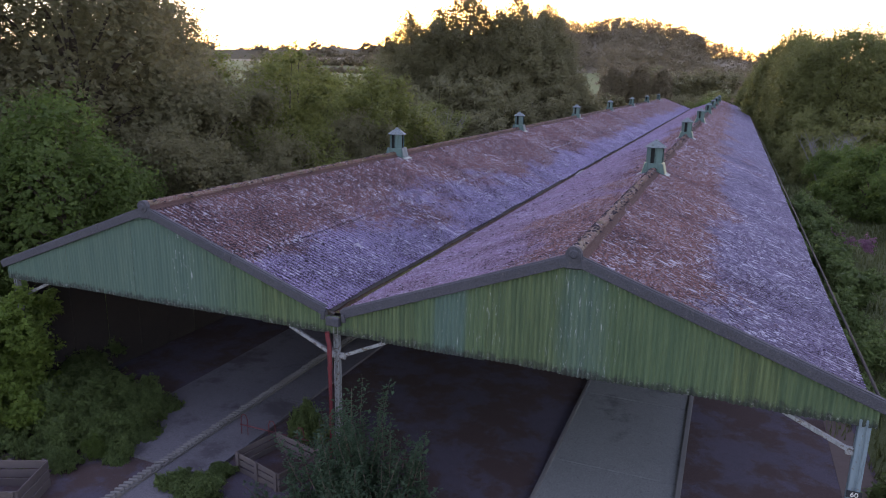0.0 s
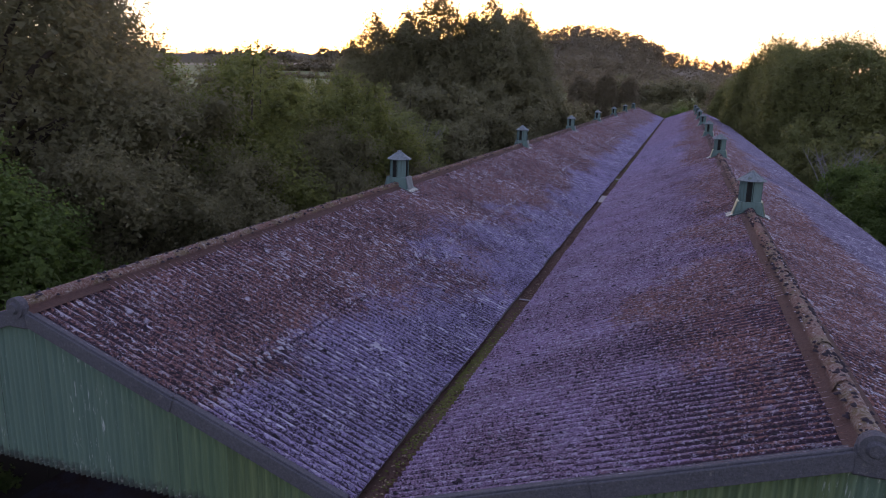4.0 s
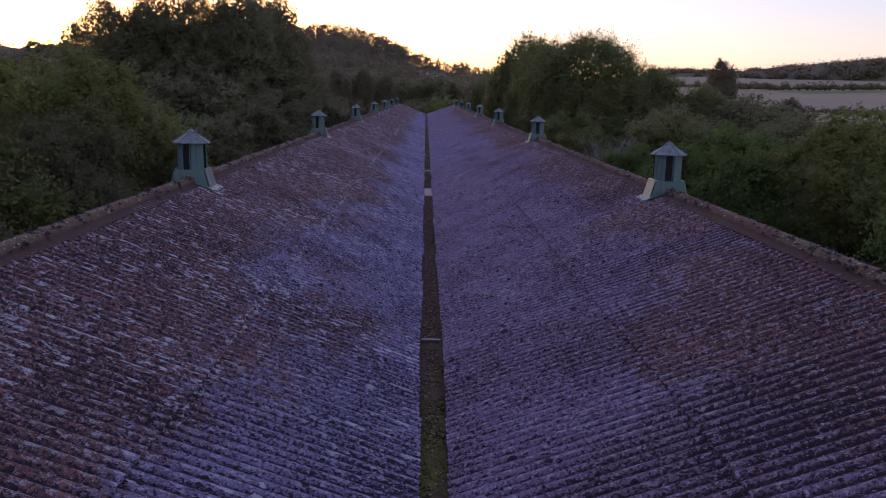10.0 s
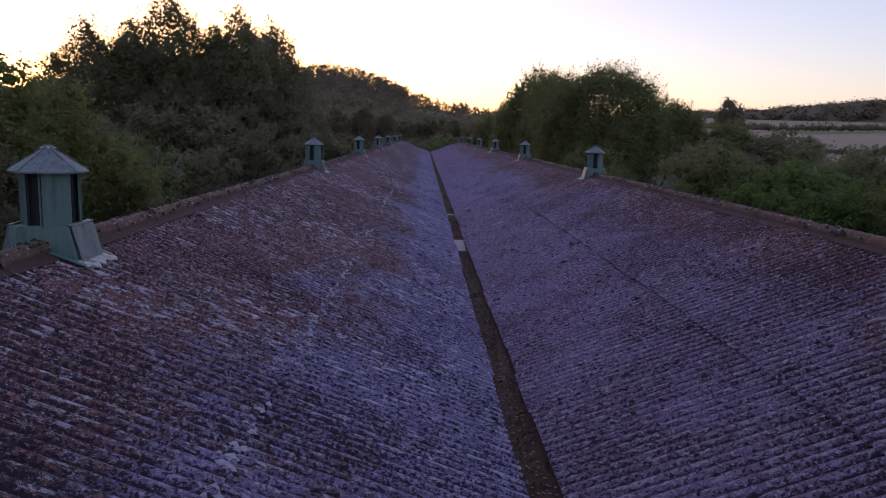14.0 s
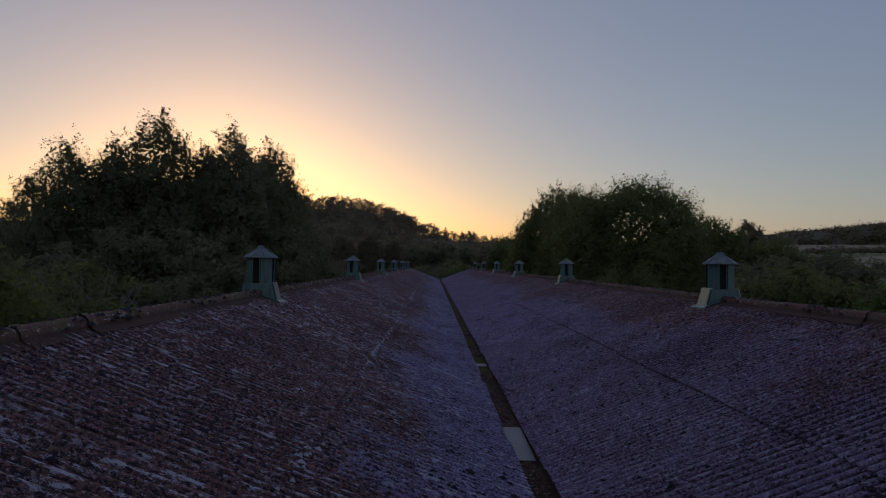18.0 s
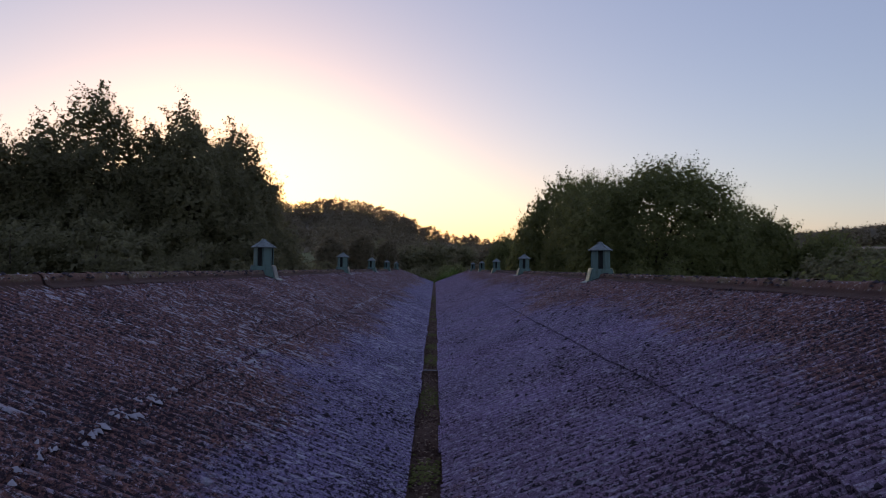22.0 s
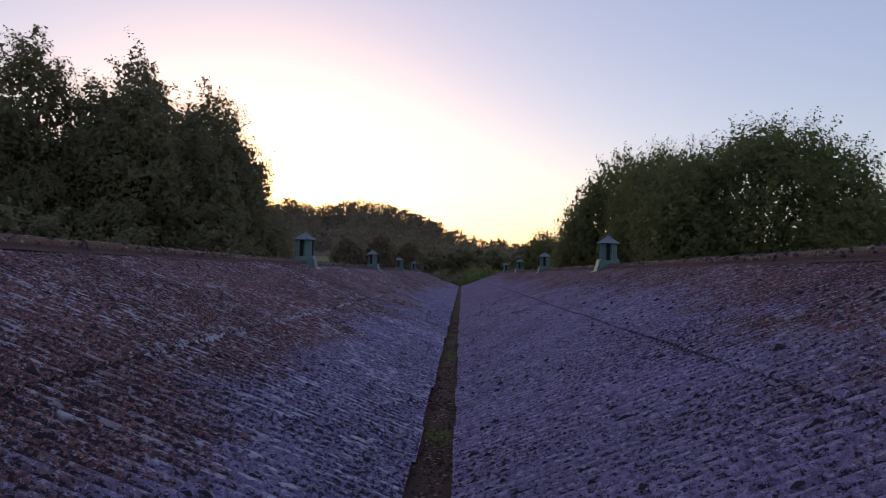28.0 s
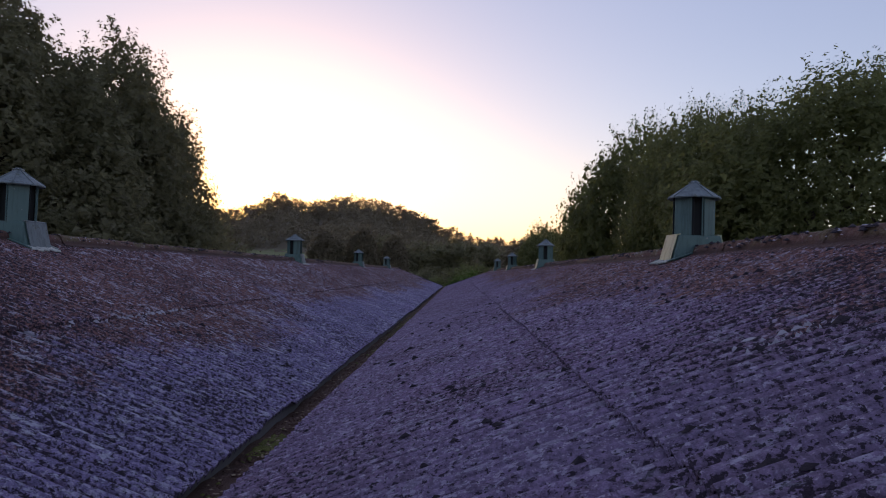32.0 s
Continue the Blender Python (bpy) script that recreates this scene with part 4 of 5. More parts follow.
# ---- floors under and before the barn ----
def floors():
    bm = bmesh.new()
    box(bm, (17.6, LENGTH + 4, 0.04), (0.6, LENGTH / 2 - 1, 0.0))
    tagged(part("barn_floor", bm, EARTH, None, "dusty dark earth floor of the barn"), category="floor", kind="structure")
    slab = bmesh.new()
    box(slab, (2.37, 3.31, 0.07), (0, 0, 0), bevel=0.004)
    me = bpy.data.meshes.new("slab")
    slab.to_mesh(me)
    slab.free()
    me.materials.append(CONCRETE)
    dark_slab = me.copy()
    dark_slab.materials[0] = CONCRETE_DARKER
    for x, w in ((4.6, 1.0), (-4.6, 0.9), (-3.0, 0.42)):
        bm = bmesh.new()
        box(bm, (2.3 * w, LENGTH - 1, 0.02), (x, LENGTH / 2, 0.025))
        run = tagged(part("feed_passage", bm, KERB_DARK, None, "pale concrete passage through the barn" if x > 0 else "darker grey concrete passage through the barn"), category="pavement", kind="structure")
        for i in range(-1 if x == -3.0 else 0, 32):
            ob = new("concrete_slab", me if x > 0 else dark_slab)
            ob.parent = run
            ob.matrix_basis = pose(x, 1.0 + i * 3.32, 0.05 + rng.uniform(-0.004, 0.004), 0, 0, 0) @ Matrix.Diagonal((w, 1, 1, 1))
    bm = bmesh.new()
    box(bm, (0.10, LENGTH - 2, 0.13), (5.83, LENGTH / 2, 0.07), bevel=0.01)
    box(bm, (0.08, LENGTH - 2, 0.10), (3.38, LENGTH / 2, 0.06), bevel=0.01)
    tagged(part("kerb", bm, KERB_DARK, None, "low concrete kerb"), category="kerb", kind="structure")
    # toothed concrete kerb beside the other passage
    bm = bmesh.new()
    box(bm, (0.18, 42, 0.06), (-3.52, 18.2, 0.10))
    tk = tagged(part("toothed_kerb", bm, KERB_DARK, None, "toothed pale concrete kerb with gaps"), category="kerb", kind="structure")
    bm = bmesh.new()
    box(bm, (0.17, 0.05, 0.08), (0, 0, 0), (0, 0, 30), 0.012)
    me = bpy.data.meshes.new("kerb_tooth")
    bm.to_mesh(me)
    bm.free()
    me.materials.append(TOOTH)
    for i in range(190):
        ob = new("kerb_tooth", me)
        ob.parent = tk
        ob.matrix_basis = pose(-3.52 + rng.uniform(-0.02, 0.02), -2.4 + i * 0.108, 0.155, rng.uniform(-4, 4), rng.uniform(-4, 4), rng.uniform(-6, 6))
    for name, label, pts in (("earth_path", "trodden earth path beside the barn", ((8.6, -12), (10.4, -12), (9.5, 0), (9.1, 10), (8.9, 18), (8.8, 18), (8.7, 10))),):
        bm = bmesh.new()
        bm.faces.new([bm.verts.new((x, y, 0.03)) for x, y in pts])
        r = bmesh.ops.extrude_face_region(bm, geom=bm.faces[:])
        bmesh.ops.translate(bm, vec=(0, 0, -0.1), verts=[v for v in r["geom"] if isinstance(v, bmesh.types.BMVert)])
        bmesh.ops.recalc_face_normals(bm, faces=bm.faces[:])
        tagged(part(name, bm, PATH_EARTH, None, label), category="path", kind="structure")


def pallet(at, turn, lean, size=(1.5, 0.5)):
    """A weathered wooden frame of boards on battens."""
    p = thing("wooden_crate", pose(*at, lean, 0, turn), "weathered grey wooden crate of boards and battens", "crate", "crates before the barn")
    w, h = size
    for side in (-0.5, 0.5):
        for k in range(3):
            bm = bmesh.new()
            box(bm, (w, 0.022, h / 3 - 0.03), (0, side, h * (k + 0.5) / 3), (0, rng.uniform(-1, 1), 0), 0.004)
            part("board", bm, WOOD, p)
        for x in (-w / 2 + 0.08, 0, w / 2 - 0.08):
            bm = bmesh.new()
            box(bm, (0.08, 0.03, h), (x, side * 1.06, h / 2), bevel=0.004)
            part("batten", bm, WOOD, p)
    for x in (-w / 2, w / 2):
        for k in range(3):
            bm = bmesh.new()
            box(bm, (0.022, 1.0, h / 3 - 0.03), (x, 0, h * (k + 0.5) / 3), bevel=0.004)
            part("board", bm, WOOD, p)


def red_frame():
    f = thing("metal_barrier", (-2.2, 0.9, 0), "rusty red tubular metal barrier among weeds", "barrier")
    for x in (-0.7, 0.0, 0.7):
        bm = bmesh.new()
        tube(bm, [(x, 0, 0), (x, 0, 0.45), (x + 0.04, 0, 0.54), (x + 0.12, 0, 0.54), (x + 0.16, 0, 0.45), (x + 0.16, 0, 0)], [0.010] * 6, 6)
        part("hoop", bm, RED, f)
    bm = bmesh.new()
    tube(bm, [(-0.75, 0.03, 0.28), (0.95, 0.03, 0.28)], [0.013, 0.013], 6)
    part("rail", bm, RED, f)


# ---- trees and shrubs ----
def heart_mesh(c, r, flat, g, heart):
    """Uneven masses of shaded inner foliage, one in each lobe, as vertices and triangles."""
    bm = bmesh.new()
    bmesh.ops.create_icosphere(bm, subdivisions=1, radius=1)
    v0 = np.array([v.co[:] for v in bm.verts])
    f0 = np.array([[v.index for v in f.verts] for f in bm.faces])
    bm.free()
    vs = c[:, None] + v0[None] * (r[:, None] * (heart[0] + heart[1] * g.random((len(r), len(v0)))))[:, :, None] * flat
    fs = f0[None] + (np.arange(len(r)) * len(v0))[:, None, None]
    return vs.reshape(-1, 3), fs.reshape(-1, 3)


def leaf_mesh(name, centres, radii, count, leaf, material, squash=0.9, seed=1, floor=0.05, spray=0.22, per=16, core=1.6, heart=(0.08, 0.26), under=None):
    """A crown: large leaves fill the lobes, and sprays of fine leaves cover them and break up the outline."""
    g = np.random.default_rng(seed)
    c, r = np.array(centres, float), np.array(radii, float)
    w = r ** 2 / (r ** 2).sum()
    flat = np.array([1, 1, squash])

    def ball(n):
        d = g.normal(size=(n, 3))
        return d / np.linalg.norm(d, axis=1, keepdims=True)

    out = c - c.mean(0) if under is None and len(r) < 200 else c * 0
    out[:, 2] += 0.35 * max(r.max(), 1e-3)
    out /= np.linalg.norm(out, axis=1, keepdims=True)

    def outward(v, k):
        """Turns most of the leaves to the lobe's outer side, where light reaches them."""
        s = (v * out[k]).sum(1)
        return np.where((s < -0.25)[:, None], v - 2 * s[:, None] * out[k], v)

    heart_v, heart_f = heart_mesh(c, r, flat, g, heart)
    big = count // 3
    pick = g.choice(len(r), big, p=w)
    d0 = outward(ball(big), pick)
    p0 = c[pick] + d0 * (r[pick] * (0.25 + 0.52 * g.random(big)))[:, None] * flat
    fine = count - big
    n_spray = max(6, fine // per)
    pick = g.choice(len(r), n_spray, p=w)
    dc = outward(ball(n_spray), pick)
    dc[:, 2] += 0.1
    dc /= np.linalg.norm(dc, axis=1, keepdims=True)
    pc = c[pick] + dc * (r[pick] * (0.72 + 0.33 * g.random(n_spray)))[:, None] * flat
    own = g.integers(0, n_spray, fine)
    size = spray * (0.5 + 0.9 * g.random(n_spray))
    along = np.clip(g.normal(size=fine), -1.8, 0.9)
    p1 = pc[own] + dc[own] * (along * size[own] * 0.9)[:, None] + np.clip(g.normal(size=(fine, 3)), -1.6, 1.6) * (size[own] * 0.55)[:, None]
    p = np.concatenate([p0, p1])
    d = np.concatenate([d0, dc[own]])
    s = np.concatenate([np.full(big, leaf * core), np.full(fine, leaf)]) * (0.6 + 0.8 * g.random(count))
    keep = p[:, 2] > floor
    if under:
        heart_f = np.concatenate([heart_f, np.array(under[1]) + len(heart_v)])
        heart_v = np.concatenate([heart_v, np.array(under[0])])
    return leaf_sheet(name, p[keep], d[keep], s[keep], material, g, np.maximum(heart_v, [-1e6, -1e6, floor]), heart_f)


def leaf_sheet(name, p, d, s, material, g, heart_v=None, heart_f=None):
    """One mesh of three-cornered leaves at p, facing about d, of size s; with the triangles of an inner mass, if any."""
    n = len(p)
    s = s[:, None]
    nor = 0.55 * d + g.normal(size=(n, 3)) * 0.46 + np.array([0, 0, 0.45])
    nor /= np.linalg.norm(nor, axis=1, keepdims=True)
    t = g.normal(size=(n, 3))
    t -= nor * (t * nor).sum(1)[:, None]
    t /= np.linalg.norm(t, axis=1, keepdims=True)
    b = np.cross(nor, t)
    v = np.stack([p - t * s * 0.8, p + t * s * 0.6 + b * s * 0.6, p + t * s * 0.4 - b * s * 0.65], 1).reshape(-1, 3)
    f = np.arange(3 * n)
    if heart_v is not None:
        f = np.concatenate([f, heart_f.ravel() + 3 * n])
        v = np.concatenate([v, heart_v])
    me = bpy.data.meshes.new(name)
    me.vertices.add(len(v))
    me.vertices.foreach_set("co", v.astype(np.float32).ravel())
    me.loops.add(len(f))
    me.loops.foreach_set("vertex_index", f.astype(np.int32))
    me.polygons.add(len(f) // 3)
    me.polygons.foreach_set("loop_start", np.arange(0, len(f), 3, dtype=np.int32))
    me.update(calc_edges=True)
    me.materials.append(material)
    return me


def crown_mesh(name, heads, count, leaf, material, seed, spray=0.3, bump=0.24, wave=2.6, core=2.2, under=None):
    """A dense crown of rounded or pointed heads. heads: x, y, foot, top, radius, and 0 for a round to 1 for a pointed head."""
    g = np.random.default_rng(seed)
    hd = np.array(heads, float)
    w = hd[:, 4] * (hd[:, 3] - hd[:, 2])
    w /= w.sum()
    few = len(hd) <= 14

    def prof(f, point):
        f = np.clip(f, 0, 1)
        return np.sqrt(np.clip(1 - ((f - 0.45) / 0.55) ** 2, 0, 1)) * (1 - point) + np.clip(f / 0.16, 0, 1) ** 0.5 * (1 - f) ** 0.72 * 1.05 * point

    waves = [(g.normal(size=(3, 7)) * 6.28 / q / 1.7, g.uniform(0, 6.28, 7), e) for q, e in ((wave, 1.0), (wave * 0.42, 0.5))]

    def swell(p):
        return 1 + bump * sum(e * np.sin(p @ k + ph).sum(1) / 2.6 for k, ph, e in waves)

    def sample(n, lo, hi):
        m = int(n * 2.4)
        k = g.choice(len(hd), m, p=w)
        f = g.random(m)
        pr = prof(f, hd[k, 5])
        ok = g.random(m) < np.maximum(pr + 0.10, 1 - hd[k, 5])
        k, f, pr = k[ok], f[ok], pr[ok]
        a = g.uniform(0, 6.2832, len(k))
        up = (f - 0.42) * 1.7 * (1 - hd[k, 5]) + 0.40 * hd[k, 5]
        d = np.stack([np.cos(a), np.sin(a), up], 1)
        d /= np.linalg.norm(d, axis=1, keepdims=True)
        h = hd[k, 3] - hd[k, 2]

        def place(rho):
            q = hd[k, 4] * (pr * rho + 0.02)
            z = hd[k, 2] + h * (0.42 + (f - 0.42) * (0.55 + 0.45 * rho))
            return np.stack([hd[k, 0] + q * np.cos(a), hd[k, 1] + q * np.sin(a), z], 1)

        rho = lo + (hi - lo) * np.sqrt(g.random(len(k)))
        p = place(rho * swell(place(np.ones(len(k)))))
        if few:
            inside = np.zeros(len(k), bool)
            for j, (x, y, z0, z1, r, point) in enumerate(hd):
                fj = (p[:, 2] - z0) / (z1 - z0)
                inside |= (k != j) & (np.hypot(p[:, 0] - x, p[:, 1] - y) < 0.62 * r * prof(fj, point)) & (fj > 0.08) & (fj < 0.85)
            p, d = p[~inside], d[~inside]
        return p[:n], d[:n]

    p0, d0 = sample(count // 3, 0.35, 0.90)
    fine = count - len(p0)
    pc, dc = sample(max(6, fine // 14), 0.80, 1.04)
    own = g.integers(0, len(pc), fine)
    size = spray * (0.5 + 0.9 * g.random(len(pc)))
    grow = dc + np.array([0, 0, 0.35])
    p1 = pc[own] + grow[own] * (np.clip(g.normal(size=fine), -1.8, 0.9) * size[own] * 0.95)[:, None] + np.clip(g.normal(size=(fine, 3)), -1.4, 1.4) * (size[own] * 0.42)[:, None]
    s = np.concatenate([np.full(len(p0), leaf * core), np.full(fine, leaf)]) * (0.6 + 0.8 * g.random(len(p0) + fine))
    p, d = np.concatenate([p0, p1]), np.concatenate([d0, dc[own]])
    if under:
        return leaf_sheet(name, p, d, s, material, g, np.array(under[0]), np.array(under[1]))
    keep = p[:, 2] > 0.05
    return leaf_sheet(name, p[keep], d[keep], s[keep], material, g)


def tree_heads(height, radius, base, seed, form):
    """The heads of a tree. dome: a broad round crown; spire: pointed leaders over a wide skirt; mass: a dense uneven crown."""
    g = random.Random(seed)
    point = {"dome": 0.0, "mass": 0.25, "spire": 0.62}[form]
    main = {"dome": 0.80, "mass": 0.72, "spire": 0.62}[form]
    out = [(0.0, 0.0, base, height, radius * main, point)]
    for k in range(5):
        a = seed + k * 1.257 + g.uniform(-0.25, 0.25)
        off = radius * g.uniform(0.38, 0.52)
        top = height * (g.uniform(0.80, 0.93) if form == "dome" else g.uniform(0.66, 0.90))
        out.append((off * math.cos(a), off * math.sin(a), base, top, radius * g.uniform(0.42, 0.56), point * g.uniform(0.8, 1.2)))
    for k in range(4):
        a = seed * 2 + k * 1.571 + g.uniform(-0.3, 0.3)
        out.append((radius * 0.52 * math.cos(a), radius * 0.52 * math.sin(a), base, height * g.uniform(0.42, 0.58), radius * g.uniform(0.42, 0.50), 0.0))
    return out


def lobes(height, radius, base, count, seed, taper=0.4):
    """Many small lobes on an uneven bush: wide below, drawn in towards several tops."""
    g = random.Random(seed)
    out, rad = [], []
    tops = [(0.0, 0.0, 0.97)] + [(0.5 * radius * math.cos(2.1 * k + seed), 0.5 * radius * math.sin(2.1 * k + seed), g.uniform(0.78, 0.93)) for k in range(3)]
    for i in range(count * 4):
        tx, ty, th = tops[i % 4]
        f = ((i + 0.5) * 0.61803) % 1.0
        top = height * th - 0.12 * radius
        z = base + (top - base) * f
        wide = radius * (1 - taper * f) * math.sin(math.pi * (0.28 + 0.68 * f)) ** 0.7
        a = i * 2.399 + g.uniform(-0.4, 0.4)
        q = wide * g.uniform(0.45, 0.85)
        out.append((tx * f * (1 - taper * 0.3) + q * math.cos(a), ty * f * (1 - taper * 0.3) + q * math.sin(a), z))
        rad.append(radius * g.uniform(0.15, 0.30) * (1.05 - 0.35 * taper * f))
    for tx, ty, th in tops:
        for f in (0.3, 0.55, 0.78):
            out.append((tx * f, ty * f, base + (height * th - base) * f))
            rad.append(radius * (1 - taper * f) * (0.5 if f < 0.7 else 0.38))
    return out, rad


def trunk_bm(height, centres, thick):
    bm = bmesh.new()
    top = height * 0.62
    pts = [(0.0, 0.0, -0.2)] + [(0.12 * math.sin(2 * k), 0.12 * math.cos(3 * k), top * k / 5) for k in range(1, 6)]
    tube(bm, pts, [thick * 1.25] + [thick * (1 - 0.16 * k) for k in range(1, 6)], 9)
    for c in centres[::max(1, len(centres) // 14)]:
        z0 = min(top * 0.85, c[2] * 0.55)
        a, b = Vector((0, 0, z0)), Vector(c)
        mid = a.lerp(b, 0.5) + Vector((0, 0, 0.12 * (b - a).length))
        tube(bm, [a, mid, b], [thick * 0.45, thick * 0.28, thick * 0.08], 6)
    return bm


TREE_KINDS = {}


def make_kind(kind, name, label, category, height, radius, base, count, leaves, leaf, material, thick, seed, taper=0.4, group="", squash=0.9, spray=0.25, form="bush"):
    TREE_KINDS[kind] = dict(name=name, label=label, category=category, height=height, radius=radius, base=base, count=count, leaves=leaves, leaf=leaf,
                            material=material, thick=thick, seed=seed, taper=taper, group=group, squash=squash, spray=spray, form=form, made=None)


make_kind("oak", "tree", "broad-crowned dark green tree in full leaf", "tree", 13, 7.5, 0.6, 30, 104000, 0.093, LEAF_OAK, 0.35, 3, 0.2, "trees by the barn", form="dome", spray=0.3)
make_kind("oak2", "tree", "round-crowned dark green tree behind others", "tree", 13, 7.5, 0.6, 30, 46000, 0.138, LEAF_OAK, 0.35, 31, 0.2, "trees by the barn", form="dome", spray=0.3)
make_kind("ash", "tree", "tall narrow-topped tree with feathery dark leaves", "tree", 18, 7.6, 0.8, 34, 84000, 0.110, LEAF_DARK, 0.35, 4, 0.34, "trees by the barn", form="spire", spray=0.32)
make_kind("ash2", "tree", "tall uneven tree with dark leaves", "tree", 17, 7.4, 0.8, 32, 84000, 0.110, LEAF_DARK, 0.33, 14, 0.3, "trees by the barn", form="spire", spray=0.32)
make_kind("green", "tree", "bright green leafy young tree", "tree", 7, 4.0, 0.4, 22, 34000, 0.066, LEAF_BRIGHT, 0.16, 5, 0.4, "trees by the barn", form="mass")
make_kind("dark", "tree", "large dense dark tree", "tree", 14, 7.5, 0.8, 28, 30000, 0.125, LEAF_DARK, 0.45, 6, 0.3, "trees by the barn", form="mass")
make_kind("elm", "tree", "large dense tree with small brown-green leaves", "tree", 14, 7.0, 0.4, 34, 62000, 0.085, LEAF_DARK, 0.4, 16, 0.25, "trees by the barn", form="mass")
make_kind("willow", "shrub", "tall grey-green willow shrub beside the barn", "shrub", 8, 3.6, 0.2, 20, 20000, 0.078, LEAF_WILLOW, 0.10, 7, 0.35, "shrubs round the barn")
make_kind("shrub", "shrub", "dense rounded shrub with mid-green leaves", "shrub", 5.5, 3.8, 0.0, 18, 11000, 0.105, LEAF_OAK, 0.10, 8, 0.2, "shrubs round the barn")
make_kind("shrub2", "shrub", "dense dark rounded shrub in leaf", "shrub", 6.5, 4.0, 0.0, 20, 11000, 0.115, LEAF_DARK, 0.10, 9, 0.25, "shrubs round the barn")
make_kind("thicket", "shrub", "dense dark thicket with small leaves beside the barn", "shrub", 6.5, 4.0, 0.0, 24, 30000, 0.066, LEAF_DARK, 0.10, 19, 0.25, "shrubs round the barn")
make_kind("weed_clump", "weed_clump", "tall leafy green weeds beside the barn", "weeds", 1.2, 1.0, 0.0, 12, 5000, 0.05, LEAF_BRAMBLE, 0.015, 23, 0.3, "weeds beside the barn", spray=0.09)
make_kind("lime", "shrub", "bright yellow-green shrub in full leaf", "shrub", 4.5, 3.0, 0.0, 14, 18000, 0.072, LEAF_BRIGHT, 0.08, 10, 0.25, "shrubs round the barn")
make_kind("round", "tree", "round-topped small tree in a meadow", "tree", 9, 3.4, 0.4, 20, 16000, 0.14, LEAF_FAR_HAZY, 0.18, 11, 0.45, "trees beyond the barn", form="mass")
make_kind("bramble", "bramble_bush", "low tangled bramble bush", "bush", 1.5, 1.7, 0.0, 14, 15000, 0.072, LEAF_BRAMBLE, 0.03, 12, 0.2, "brambles before the barn", spray=0.09)
make_kind("ivy", "ivy_bush", "tall bright green ivy-clad bush at the gable", "bush", 3.6, 1.5, 0.0, 16, 20000, 0.062, LEAF_IVY, 0.06, 13, 0.35, "brambles before the barn", spray=0.09)


def plant(kind, x, y, height, spread=1.0):
    """Places a tree or shrub of that kind, scaled to the height."""
    k = TREE_KINDS[kind]
    s = height / k["height"]
    m = pose(x, y, land(x, y) - 0.05, 0, 0, rng.uniform(0, 360)) @ Matrix.Diagonal((s * spread, s * spread, s, 1))
    if k["made"] is None:
        t = thing(k["name"], (0, 0, 0), k["label"], k["category"], k["group"])
        if k["form"] == "bush":
            c, r = lobes(k["height"], k["radius"], k["base"], k["count"], k["seed"], k["taper"])
            crown = leaf_mesh("crown", c, r, k["leaves"], k["leaf"], k["material"], k["squash"], k["seed"], spray=k["spray"])
        else:
            heads = tree_heads(k["height"], k["radius"], k["base"], k["seed"], k["form"])
            c = [(x * 1.1, y * 1.1, z0 + (z1 - z0) * q) for x, y, z0, z1, _, _ in heads for q in (0.5, 0.8)]
            crown = crown_mesh("crown", heads, k["leaves"], k["leaf"], k["material"], k["seed"], k["spray"], 0.17 if k["form"] == "dome" else 0.20, 0.45 * k["radius"])
        part("trunk", trunk_bm(k["height"], c, k["thick"]), BARK, t)
        part("crown", crown, None, t)
        k["made"] = t
        t.matrix_world = m
    else:
        first = k["made"]
        t = copy_thing(first, Matrix())
        t.matrix_basis = m
    return t


# kind, x, y, height, spread
LEFT_NEAR = [("green", -13.8, 6.0, 7.0, 1.0), ("green", -15.5, 1.0, 6.0, 1.0), ("elm", -22, 14, 15.5, 1.0), ("elm", -27, 7, 17.5, 1.0), ("elm", -29.0, 23, 14, 1.0),
             ("elm", -19.5, 4, 11, 0.9), ("thicket", -14, 11.5, 6.0, 1.0), ("thicket", -16, 15, 8.0, 1.0)]
LEFT_SHRUBS = [("willow", -15.0, 20.5, 9.3, 1.0), ("willow", -17.5, 25, 9.8, 1.0), ("thicket", -13.0, 17.0, 5.5, 0.9), ("willow", -14.5, 29, 8.8, 1.05), ("thicket", -13.0, 25, 6.0, 0.9),
               ("thicket", -13.5, 34, 5.2, 1.0), ("willow", -18, 33, 8.4, 1.05), ("shrub", -15, 40, 5.2, 1.0), ("shrub", -18.5, 46, 6.0, 1.1), ("shrub2", -22, 51, 6.4, 1.1),
               ("willow", -23, 37, 8.2, 1.2), ("willow", -29, 42, 10.0, 1.2), ("shrub2", -35, 46, 10.4, 1.0), ("willow", -27, 49, 8.0, 1.2), ("shrub2", -33, 53, 8.4, 1.0), ("shrub", -28.5, 57, 6.6, 1.1), ("willow", -38, 40, 11, 1.2)]
